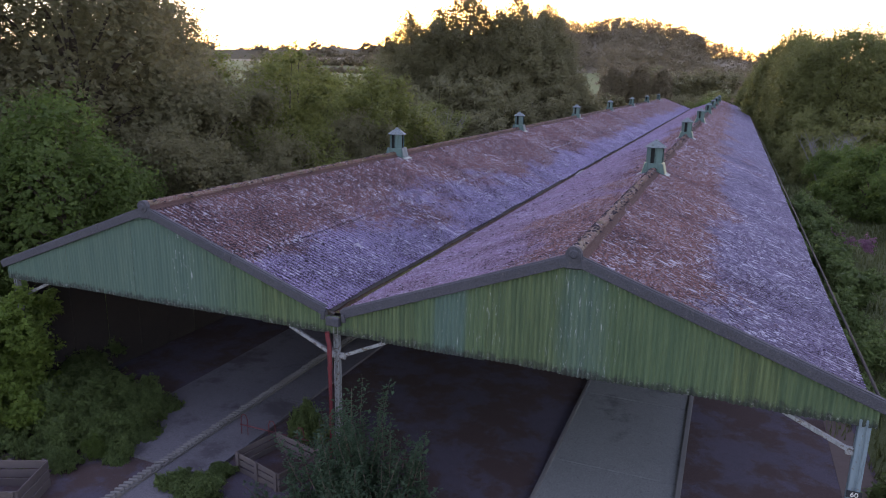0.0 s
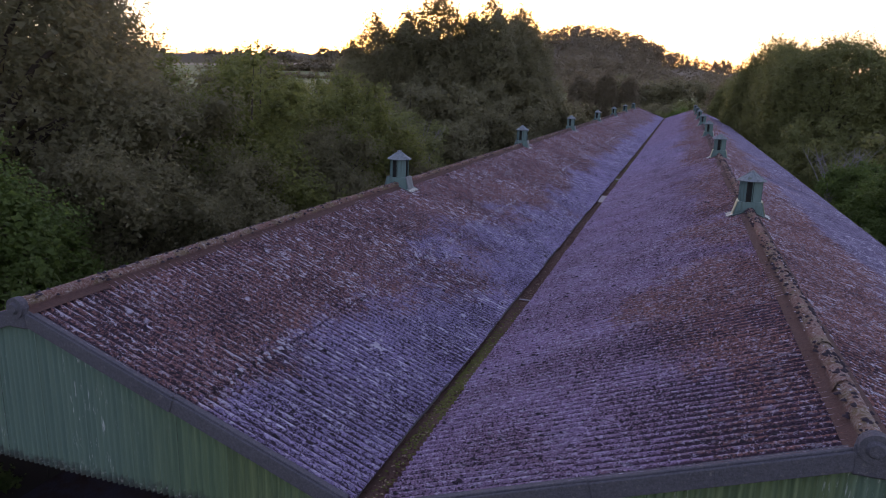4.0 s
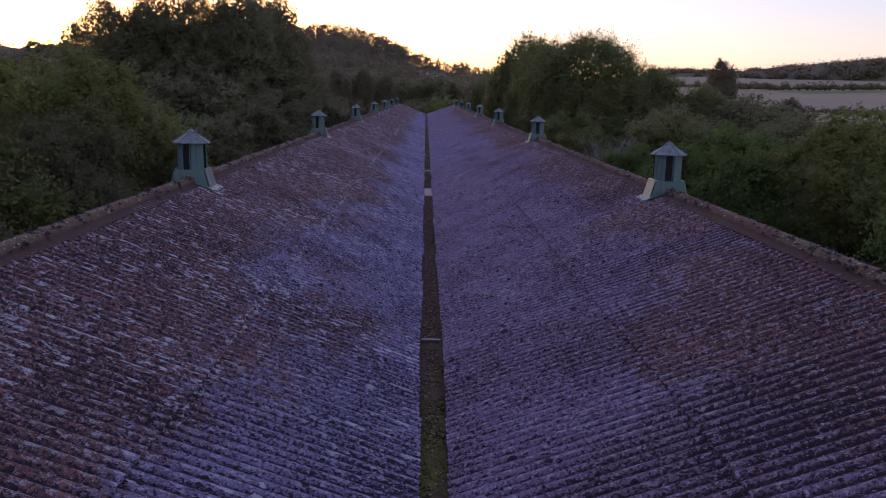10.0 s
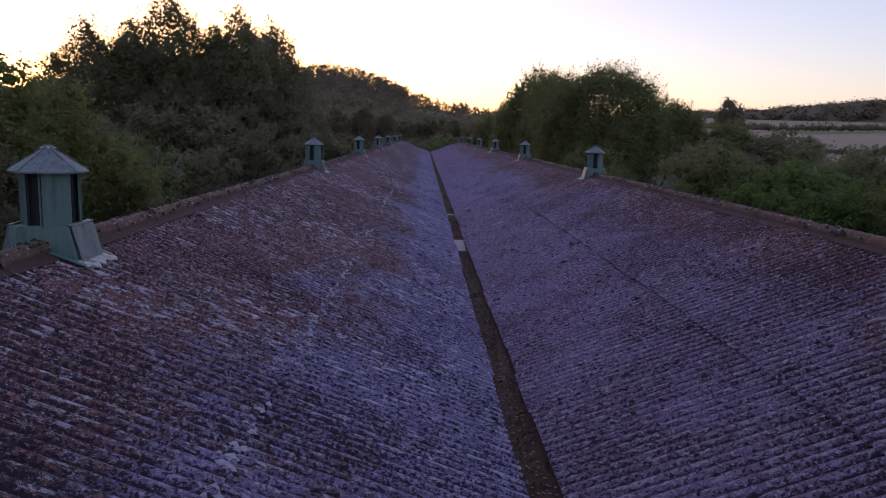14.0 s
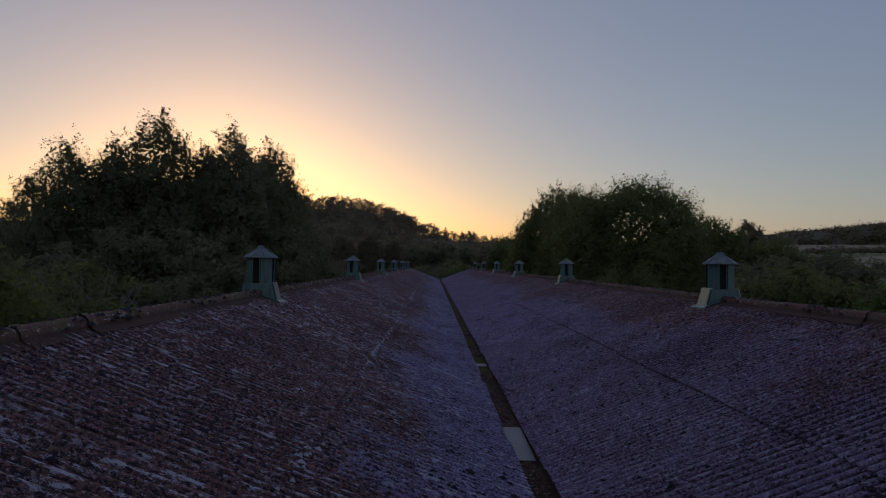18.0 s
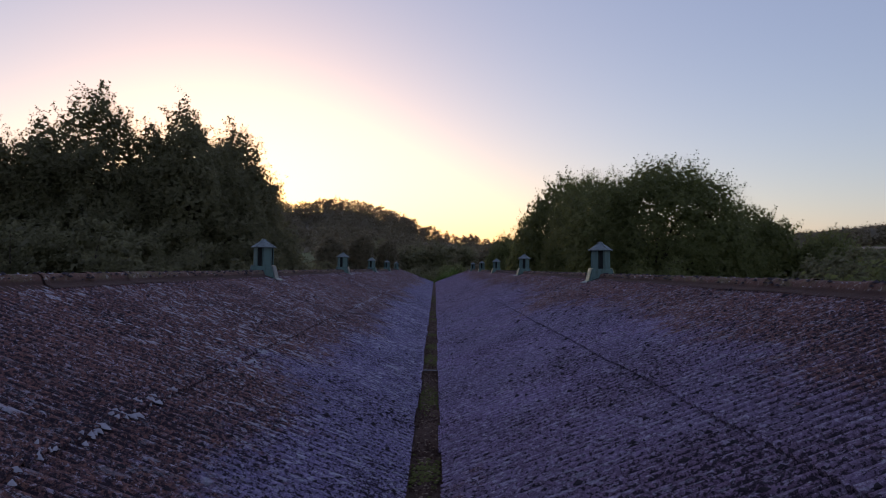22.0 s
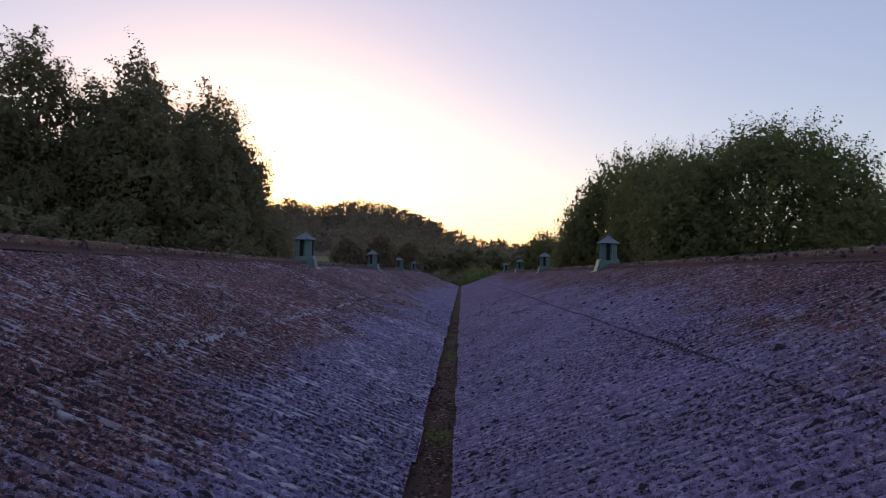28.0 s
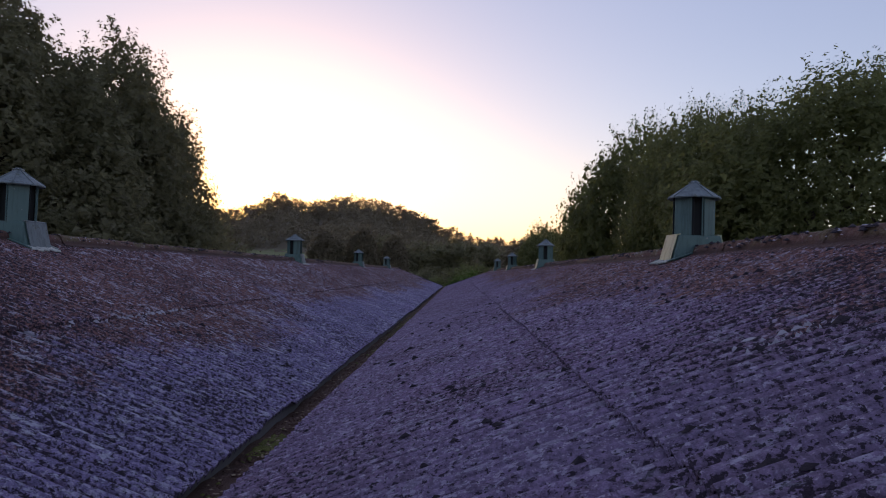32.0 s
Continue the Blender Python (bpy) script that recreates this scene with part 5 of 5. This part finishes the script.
LEFT_FAR = [("shrub2", -14.5, 50, 5.2, 1.0), ("shrub2", -15, 57, 6.2, 1.0), ("shrub2", -14.0, 64, 7.2, 1.0), ("shrub2", -18.5, 60, 8.4, 1.0), ("shrub2", -24, 62, 8.5, 1.1), ("shrub2", -13.5, 71, 7.6, 1.0),
            ("ash", -25.5, 75, 18.9, 1.03), ("ash2", -18.9, 75.5, 17.6, 0.95), ("ash", -17.3, 82, 17.6, 0.90), ("ash2", -19.8, 90, 17.4, 0.78), ("ash2", -32, 72, 15.8, 0.9), ("ash", -25, 88, 17, 1.0), ("dark", -22.5, 80, 15.5, 0.8), ("dark", -29.5, 79, 15.0, 0.85), ("shrub2", -14.5, 80, 8.5, 1.0), ("dark", -22.5, 72, 12, 0.6), ("dark", -28.5, 73, 12, 0.6), ("dark", -20.5, 80, 12.5, 0.6), ("dark", -33, 66, 10, 0.6), ("shrub2", -14.5, 89, 7.5, 1.0), ("shrub2", -10.6, 86, 5.4, 0.8), ("shrub2", -11.8, 97, 6.4, 1.0), ("shrub2", -17, 102, 7.0, 1.1)]
RIGHT = [("oak", 16.3, 73, 13.2, 0.92), ("oak", 13.0, 79, 13.0, 0.62), ("oak2", 12.4, 88, 13.8, 0.66), ("oak2", 24, 76, 10.2, 0.85), ("oak2", 9.6, 92, 9.4, 0.5), ("oak2", 29.5, 74, 8.2, 0.85), ("shrub", 13, 66, 6.0, 0.9),
         ("shrub", 12.5, 56, 4.6, 0.9), ("shrub", 16.8, 48, 6.4, 1.0), ("shrub2", 20, 55, 7.0, 1.0), ("lime", 14.0, 36.5, 4.6, 1.0), ("lime", 17.5, 39, 5.8, 1.0), ("lime", 13.0, 43, 4.0, 0.9),
         ("willow", 18.0, 27.5, 7.0, 1.2), ("willow", 22.0, 31, 7.2, 1.2), ("lime", 15.6, 31, 5.2, 0.9), ("lime", 14.8, 17.5, 4.0, 1.0), ("shrub", 19, 19, 5.2, 1.0)]
RIGHT_FAR = [("shrub2", 24, 43, 6.8, 1.1), ("shrub", 28, 36, 6.8, 1.1), ("shrub2", 26, 24, 6.8, 1.1), ("shrub", 22, 12, 5.0, 1.0), ("shrub", 11.8, 50, 3.0, 0.8), ("shrub", 10.6, 62, 3.4, 0.8), ("shrub", 10.8, 74, 4.2, 0.8),
             ("shrub2", 35, 60, 5.5, 1.2), ("shrub2", 44, 50, 5, 1.2), ("shrub2", 36, 92, 7.5, 1.2), ("shrub2", 33, 70, 8.2, 1.2), ("shrub2", 40, 80, 7.6, 1.2), ("shrub", 29, 52, 6.4, 1.1)]
BEYOND = [("round", -19.0, 149, 10.2, 0.95), ("round", -13.4, 150, 10.8, 0.72), ("round", -8.6, 151, 9.8, 0.72), ("shrub2", -4.0, 137, 5.2, 1.1), ("shrub2", 1.5, 141, 5.6, 1.1), ("shrub2", 8.0, 142, 6.4, 1.2), ("shrub2", 14.5, 136, 6.8, 1.2), ("shrub2", -9.0, 141, 4.2, 1.1), ("lime", 2.6, 114.5, 5.4, 0.9), ("shrub", 5.2, 117, 4.8, 0.9), ("shrub", -1.5, 122, 4.6, 1.0), ("oak2", 9.5, 112, 9.5, 0.7), ("shrub", 3.0, 130, 6.4, 1.2), ("round", 10, 128, 9.5, 1.3), ("round", 73, 174, 15.5, 0.75), ("round", 63, 120, 7.5, 1.1), ("shrub2", -4.2, 119, 5.2, 1.0), ("shrub2", -2.2, 127, 6.0, 1.1), ("shrub2", -7.5, 125, 5.8, 1.1), ("shrub2", 0.8, 133, 6.0, 1.1), ("shrub2", -5.5, 158, 9.0, 1.2), ("shrub2", -0.5, 164, 9.6, 1.2), ("shrub2", 5.5, 160, 9.2, 1.2), ("shrub2", -11.0, 166, 10.0, 1.2)]
WEEDS = [("weed_clump", 9.8, 3.5, 1.1, 1.0), ("weed_clump", 10.6, 5.2, 1.3, 1.1), ("weed_clump", 9.6, 7.6, 1.0, 1.0), ("weed_clump", 11.6, 7.9, 1.2, 1.2), ("weed_clump", 9.9, 10.5, 1.3, 1.0), ("weed_clump", 9.5, 13.5, 1.5, 1.0), ("weed_clump", 10.4, 16.8, 1.6, 1.1), ("weed_clump", 9.7, 20.5, 1.8, 1.1), ("weed_clump", 10.1, 24.5, 1.9, 1.1), ("weed_clump", 12.0, 12.0, 1.2, 1.3), ("weed_clump", 9.8, 29.0, 2.2, 1.0)]
FRONT = [("ivy", -7.75, -0.4, 3.2, 1.05), ("ivy", -7.45, -0.9, 2.9, 1.05), ("ivy", -9.8, 0.0, 3.0, 1.25), ("bramble", -6.3, 0.3, 1.0, 0.9), ("bramble", -7.4, 0.9, 0.95, 1.0), ("bramble", -5.5, 0.9, 0.8, 0.8), ("bramble", -6.9, -0.7, 1.1, 0.9),
         ("bramble", -5.3, -0.4, 0.75, 0.8), ("bramble", -5.9, -1.0, 0.8, 0.8), ("bramble", -4.9, 0.1, 0.7, 0.7), ("bramble", -4.5, -0.75, 0.55, 0.6), ("bramble", -5.3, -1.5, 0.5, 0.7), ("bramble", -8.6, 2.0, 0.9, 1.0), ("bramble", -8.6, -1.8, 1.2, 1.0), ("bramble", -10.8, -1.5, 1.6, 1.1), ("lime", -5.0, -0.95, 0.6, 0.8), ("bramble", -2.75, -1.15, 0.42, 1.0), ("bramble", -2.1, -1.25, 0.5, 0.9), ("bramble", -2.3, -0.55, 0.35, 0.9), ("bramble", -1.5, 1.3, 0.9, 0.45)]


def sapling(x, y, height, shoots, seed):
    """A clump of upright leafy shoots from one root."""
    g = np.random.default_rng(seed)
    s = thing("sapling", (x, y, 0), "young sapling of upright shoots with narrow blue-green leaves", "sapling", "saplings at the gable")
    bm = bmesh.new()
    verts, faces = [], []
    for _ in range(shoots):
        a, out, h = g.uniform(0, 6.28), g.uniform(0.05, 1.0), height * g.uniform(0.35, 1.0)
        tip = Vector((out * math.cos(a), out * math.sin(a), h))
        mid = Vector((tip.x * 0.65, tip.y * 0.65, h * 0.5))
        tube(bm, [(0, 0, -0.05), mid, tip], [0.016, 0.009, 0.003], 5)
        for f in np.linspace(0.12, 1.0, int(80 * h)):
            p = (mid * (2 * f) if f < 0.5 else mid.lerp(tip, 2 * f - 1)) + Vector(g.normal(size=3) * 0.05)
            turn, lift = g.uniform(0, 6.28), g.uniform(0.1, 0.9)
            d = Vector((math.cos(turn) * math.cos(lift), math.sin(turn) * math.cos(lift), math.sin(lift)))
            side = d.cross(Vector((0, 0, 1))).normalized()
            n = 0.12 * g.uniform(0.5, 1.3) * (1.15 - 0.5 * f)
            k = len(verts)
            verts += [p, p + d * n * 0.5 + side * n * 0.3, p + d * n + Vector((0, 0, -0.015)), p + d * n * 0.5 - side * n * 0.3]
            faces.append((k, k + 1, k + 2, k + 3))
    part("stem_clump", bm, BARK, s)
    part("foliage", mesh_of("foliage", verts, faces, LEAF_BLUE), None, s)


def saplings():
    for k, (x, y, h, n) in enumerate(((0.75, -0.85, 2.6, 20), (0.3, -0.75, 1.9, 16), (1.35, -0.7, 2.5, 18), (1.0, -1.4, 1.7, 22), (2.0, -0.7, 1.6, 12), (-0.35, -0.9, 1.1, 12), (0.6, -0.4, 1.8, 16), (1.5, -1.2, 1.5, 18))):
        sapling(x, y, h, n, 60 + k)


def far_woods():
    """Wooded hills beyond the barn: crowns of larger leaf clumps, in one object."""
    g = random.Random(21)
    cs, rs = [], []

    def crown(x, y, h, r, lift=0.0):
        z = land(x, y) + lift
        for k in range(11):
            f = k / 8 - 0.25
            a = k * 2.4
            q = r * 0.62 * math.sin(math.pi * max(0.12, 0.15 + 0.7 * f))
            cs.append((x + q * math.cos(a), y + q * math.sin(a), z + h * (0.28 + 0.58 * f)))
            rs.append(r * g.uniform(0.42, 0.58) * (1.1 - 0.3 * f))

    def wooded_rise(az):
        """How far the wood on the right-hand ridge stands over the fields."""
        return float(np.interp(az, (18, 24, 27, 30, 35, 50), (1, 1, 7, 12, 20, 22)))

    wood = []

    def ball(az, r, size, drop=0.0):
        """A round crown whose top reaches the skyline of its bearing, less a drop."""
        x, y = math.sin(radians(az)) * r, 33 + math.cos(radians(az)) * r
        z = max(wood_top(az, r) - drop, land(x, y) + size)
        wood.append((x, y, z - 1.9 * size, z, size, 0.0))

    # the wooded hill: rows of round crowns, the nearer ones lower on its slope
    for row, (r, drop) in enumerate(((WOOD_R + 14, 0.0), (WOOD_R, 0.2), (WOOD_R - 16, 2.0), (WOOD_R - 32, 5.5), (WOOD_R - 48, 9.5), (WOOD_R - 64, 13.0), (WOOD_R - 78, 16.0))):
        az = -23.0
        while az < -1.6:
            ball(az + g.uniform(-0.3, 0.3), r + g.uniform(-6, 6), g.uniform(4.0, 7.2), drop + g.uniform(0, 1.3))
            az += g.uniform(1.0, 1.6)
    for az, r, size in ((-0.45, 340, 4.2), (-2.1, 342, 4.5), (-14.2, 330, 6.5), (-18.6, 325, 5.5)):
        ball(az, r, size, -0.9)
    # the lower wood beyond, with pointed tops along its edge
    for r, drop in ((420, 0.0), (390, 1.0), (350, 3.0), (310, 5.0), (275, 7.0), (245, 9.0), (215, 12.0), (188, 12.0)):
        az = -4.0 if r > 260 else -10.0
        while az < 17:
            ball(az + g.uniform(-0.3, 0.3), r + g.uniform(-8, 8), g.uniform(3.2, 5.0), drop + g.uniform(0, 1.0))
            az += g.uniform(0.8, 1.2)
    for _ in range(46):
        az, r = g.uniform(0.8, 14), g.uniform(415, 432)
        x, y, top = math.sin(radians(az)) * r, 33 + math.cos(radians(az)) * r, wood_top(az, r) + g.uniform(0.2, 1.8)
        wood.append((x, y, top - 8, top, 2.0, 1.0))
    for k in range(420):
        az, r = radians(g.uniform(18, 50)), g.uniform(872, 960)
        crown(math.sin(az) * r, 20 + math.cos(az) * r, g.uniform(8, 11), g.uniform(7, 10), wooded_rise(math.degrees(az)) * min(1.0, (r - 866) / 34) - 5)
    for k in range(50):
        az, r = radians(g.uniform(-52, -24)), g.uniform(560, 600)
        crown(math.sin(az) * r, 20 + math.cos(az) * r, g.uniform(7, 13), g.uniform(7, 11))
    for k in range(26):
        az, r = radians(-36 + k * 0.62), 405 + g.uniform(-4, 4)
        crown(math.sin(az) * r, 20 + math.cos(az) * r, g.uniform(3, 6), g.uniform(4, 6))
    under_v, under_f = [], []

    def canopy(nu, nv, place, rise):
        """The closed canopy under the crowns, as a rough sheet of foliage."""
        nonlocal under_v, under_f
        k = len(under_v)
        for i in range(nu + 1):
            for j in range(nv + 1):
                x, y = place(i / nu, j / nv)
                edge = min(1.0, 5 * min(i, nu - i) / nu, 5 * min(j, nv - j) / nv, i, j, nu - i, nv - j)
                h = rise(x, y) * edge * (1 + 0.22 * noise.noise((x * 0.16, y * 0.16, 3.0))) + (g.uniform(-0.9, 0.9) if edge > 0 else -3.0)
                under_v.append((x + g.uniform(-0.6, 0.6), y, land(x, y) + h))
        for i in range(nu):
            for j in range(nv):
                a = k + i * (nv + 1) + j
                d = a + nv + 1
                under_f.extend([(a, d, d + 1), (a, d + 1, a + 1)])

    def arc(a0, a1, r0, r1):
        return lambda u, v: (math.sin(radians(a0 + (a1 - a0) * u)) * (r0 + (r1 - r0) * v), 20 + math.cos(radians(a0 + (a1 - a0) * u)) * (r0 + (r1 - r0) * v))

    def hillside(x, y):
        d = math.hypot(x, y - 33)
        return max(0.8, wood_top(math.degrees(math.atan2(x, y - 33)), d) - float(np.interp(d, (265, 281, 297, 313, 329, 345), (18, 14, 10.5, 6.5, 3, 1))) - 6 - land(x, y))

    canopy(90, 26, arc(-25, -1, 255, 385), hillside)
    canopy(70, 24, arc(-4, 18, 275, 450), lambda x, y: max(2.0, wood_top(math.degrees(math.atan2(x, y - 33)), math.hypot(x, y - 33)) - land(x, y) - 7))
    me = crown_mesh("far_woods", wood, 330000, 0.36, LEAF_FAR_HAZY, 31, 0.32, 0.12, 5.0, 1.8, (under_v, under_f))
    tagged(new("far_woods", me), "dusky wooded rise beyond the meadow", "woods", kind="stuff")
    under_v, under_f = [], []
    canopy(90, 8, arc(17, 51, 875, 985), lambda x, y: 3 + wooded_rise(math.degrees(math.atan2(x, y - 20))))
    canopy(70, 6, arc(-53, -23, 556, 604), lambda x, y: 7)
    me = leaf_mesh("ridge_woods", cs, rs, 150000, 1.0, LEAF_FAR_HAZY, 0.9, 33, -50, spray=2.0, per=10, core=1.3, heart=(0.3, 0.4), under=(under_v, under_f))
    tagged(new("ridge_woods", me), "dark woods along the far ridge", "woods", kind="stuff")


def hedges():
    g = random.Random(23)
    cs, rs = [], []
    for az0, az1, r0, r1, hgt in ((14, 48, 572, 590, 5.0), (16, 44, 330, 300, 2.4), (-34, -22, 560, 540, 4), (-38, -24, 300, 330, 3), (14, 24, 200, 205, 5)):
        n = int(abs(az1 - az0) * 6)
        for i in range(n):
            f = i / n
            az, r = radians(az0 + (az1 - az0) * f), r0 + (r1 - r0) * f
            x, y = math.sin(az) * r, 20 + math.cos(az) * r
            h = hgt * g.uniform(0.6, 1.25)
            cs.append((x, y, land(x, y) + h * 0.5))
            rs.append(h * 0.75)
    me = leaf_mesh("field_hedge", cs, rs, 30000, 0.5, LEAF_FAR_HAZY, 0.9, 37, -50, spray=0.7, core=1.4, heart=(0.35, 0.4))
    tagged(new("field_hedge", me), "dark hedges between the far fields", "hedge", kind="stuff")


def dead_branches(name, x, y, h, seed):
    g = random.Random(seed)
    t = thing(name, (x, y, land(x, y)), "bare grey dead branches among shrubs", "dead shrub", "dead shrubs")
    bm = bmesh.new()
    for k in range(26):
        a, lean = g.uniform(0, 6.28), g.uniform(0.25, 0.95)
        b = Vector((math.cos(a) * lean * h * 0.6, math.sin(a) * lean * h * 0.6, h * g.uniform(0.65, 1.0)))
        mid = b * 0.55 + Vector((g.uniform(-0.2, 0.2), g.uniform(-0.2, 0.2), 0.1 * h))
        tube(bm, [(0, 0, 0), mid, b], [0.05, 0.03, 0.008], 5)
        for _ in range(3):
            c = mid.lerp(b, g.uniform(0.1, 0.9))
            e = c + Vector((g.uniform(-0.7, 0.7), g.uniform(-0.7, 0.7), g.uniform(0.2, 0.8)))
            tube(bm, [c, e], [0.018, 0.005], 4)
    part("bare_crown", bm, GREY_TWIG, t)


def grass_field():
    """Rough grass beside and before the barn, with dock and pink willowherb."""
    g = np.random.default_rng(9)

    def blades(name, n, xlo, xhi, ylo, yhi, hgt, wid, material, label, avoid=True):
        x, y = g.uniform(xlo, xhi, n), g.uniform(ylo, yhi, n)
        if avoid:
            k = ~((np.abs(x) < 8.6) & (y > -0.3)) & ~((x > 8.6) & (x < 9.3) & (y < 6))
            x, y = x[k], y[k]
            wob = 2.5 * np.sin(0.9 * y) + 1.8 * np.sin(0.37 * y + 1.0)
            k = (x < 20 + wob + g.normal(size=len(x)) * 1.2) & (y > -3.5 + 1.5 * np.sin(1.3 * x) + g.normal(size=len(x)) * 0.8)
            x, y = x[k], y[k]
        n = len(x)
        a, h = g.uniform(0, 6.28, n), hgt * g.uniform(0.4, 1.3, n)
        lean = g.uniform(0, 0.6, n) * h
        dx, dy = np.cos(a), np.sin(a)
        w = wid * g.uniform(0.6, 1.4, n)
        z = np.zeros(n)
        v = np.stack([np.stack([x - dy * w, y + dx * w, z], 1), np.stack([x + dy * w, y - dx * w, z], 1), np.stack([x + dx * lean, y + dy * lean, h], 1)], 1).reshape(-1, 3)
        me = mesh_of(name, v, np.arange(3 * n).reshape(-1, 3), material)
        return tagged(new(name, me), label, "grass", kind="stuff")

    blades("long_grass", 60000, 8.7, 24, -6, 62, 0.30, 0.016, GRASS, "long rough grass beside the barn")
    blades("weeds", 12000, -14, -5.8, -6, 1.2, 0.22, 0.014, GRASS, "weeds and grass before the barn", False)
    cs = [(11.3 + random.gauss(0, 0.7), 25.4 + random.gauss(0, 0.9), 0.8) for _ in range(14)]
    f = leaf_mesh("willowherb", cs, [0.35] * 14, 1500, 0.06, FLOWER, 1.2, 41, spray=0.12, core=1.0)
    tagged(new("willowherb", f), "pink willowherb flowers in the grass", "flowers", kind="stuff")


def power_line():
    spots = [(-330, 395), (-250, 440)]
    prev = None
    for x, y in spots:
        z = land(x, y)
        p = thing("power_pole", (x, y, z), "distant wooden power pole in a field", "power pole", "power poles")
        bm = bmesh.new()
        tube(bm, [(0, 0, -0.3), (0, 0, 10)], [0.2, 0.14], 8)
        part("pole", bm, BARK, p)
        bm = bmesh.new()
        box(bm, (2.4, 0.15, 0.15), (0, 0, 9.6))
        part("crossarm", bm, BARK, p)
    a, b = (Vector((x, y, land(x, y) + 9.6)) for x, y in spots)
    w = thing("power_wire", (0, 0, 0), "sagging wires between the power poles", "wire")
    for o in (-1.1, 1.1):
        bm = bmesh.new()
        pts = [a.lerp(b, k / 12) + Vector((o, 0, -3 * math.sin(math.pi * k / 12))) for k in range(13)]
        tube(bm, pts, [0.05] * 13, 4)
        part("strand", bm, WIRE, w)
    m = thing("lattice_mast", (402, 700, land(402, 700)), "thin distant lattice mast on the hill", "mast")
    bm = bmesh.new()
    for dx, dy in ((-1, -1), (1, -1), (1, 1), (-1, 1)):
        tube(bm, [(dx * 2, dy * 2, 0), (dx * 0.3, dy * 0.3, 22)], [0.18, 0.12], 4)
    for k in range(9):
        z, s = k * 2.4, 2 - 1.7 * k * 2.4 / 22
        beam(bm, (-s, -s, z), (s, -s, z + 2.0), 0.12, 0.12)
        beam(bm, (s, s, z), (-s, s, z + 2.0), 0.12, 0.12)
    part("mast", bm, WIRE, m)


def pale_patches():
    """Pale crusts along the sheet joint of one slope, and a few larger single patches."""
    spots = []
    f = slope_frame(-1, True)
    while len(spots) < 900:
        y = rng.uniform(0.5, 62)
        if noise.noise((y * 0.55, 3.3, 0.2)) < rng.uniform(-0.1, 0.45):
            continue
        spots.append((f, 2.11 + rng.gauss(0, 0.035), y, 0.02, rng.uniform(0.010, 0.030), rng.uniform(0.8, 2.0)))
    single = ((-1, 1.27, 2.93, 0.085, 1.0), (-1, 2.1, 6.95, 0.08, 1.6), (-1, 2.12, 29.9, 0.11, 1.6), (-1, 2.1, 30.6, 0.07, 1.5), (1, 2.92, 48.46, 0.06, 1.2), (1, 2.80, 48.38, 0.05, 1.6), (1, 1.1, 22.3, 0.05, 2.0))
    for side, d, y, r, st in single:
        for _ in range(16):
            spots.append((slope_frame(side, True), d + rng.gauss(0, r * st * 0.8), y + rng.gauss(0, r * 0.8), 0.024, r * rng.uniform(0.12, 0.42), rng.uniform(0.8, 1.8)))
    verts, faces = [], []
    for fr, d, y, lift, r, st in spots:
        k = len(verts)
        m = fr @ Matrix.Translation((d, y, lift + 0.012))
        verts.append(m @ Vector((0, 0, 0.10 * r + 0.01)))
        for i in range(9):
            a = i * 2 * math.pi / 9
            q = r * rng.uniform(0.4, 1.3)
            verts.append(m @ Vector((q * st * math.cos(a), q * math.sin(a), -0.012)))
        faces += [(k, k + 1 + i, k + 1 + (i + 1) % 9) for i in range(9)]
    tagged(part("pale_crust", mesh_of("pale_crust", verts, faces, LICHEN, True), None, barn, "pale lichen crusts along a sheet joint"), kind="stuff")


floors()
barn_sides()
posts()
gable(0.0, 1)
gable(LENGTH, -1)
valley()
vents()
pallet((-5.4, -2.75, 0), 24, 0, (1.4, 0.55))
pallet((-1.45, 0.15, 0), -14, 0, (1.25, 0.42))
red_frame()
for group in (LEFT_NEAR, LEFT_SHRUBS, LEFT_FAR, RIGHT, RIGHT_FAR, BEYOND, WEEDS, FRONT):
    for row in group:
        plant(*row)
saplings()
dead_branches("dead_shrub", 12.6, 46.5, 4.2, 3)
dead_branches("dead_shrub", -16.0, 43.0, 5.2, 5)
far_woods()
hedges()
grass_field()
power_line()
# pieces of the roof, last
for s in (-1, 1):
    for inside in (True, False):
        roof_slope(s, inside)
ridges()
ridge_moss()
roof_growth("roof_moss", MOSS_DARK, 38000, 0, 62, (0.009, 0.026), 0.55, True, "dark moss cushions in the corrugations")
roof_growth("moss_cushion", MOSS_DARK, 9000, 0, 60, (0.010, 0.026), 0.75, False, "dark round moss cushions on the sheets")
pale_patches()
roof_growth("roof_lichen", LICHEN, 3500, 0, 62, (0.006, 0.016), 0.1, False, "pale lichen patches on the sheets")
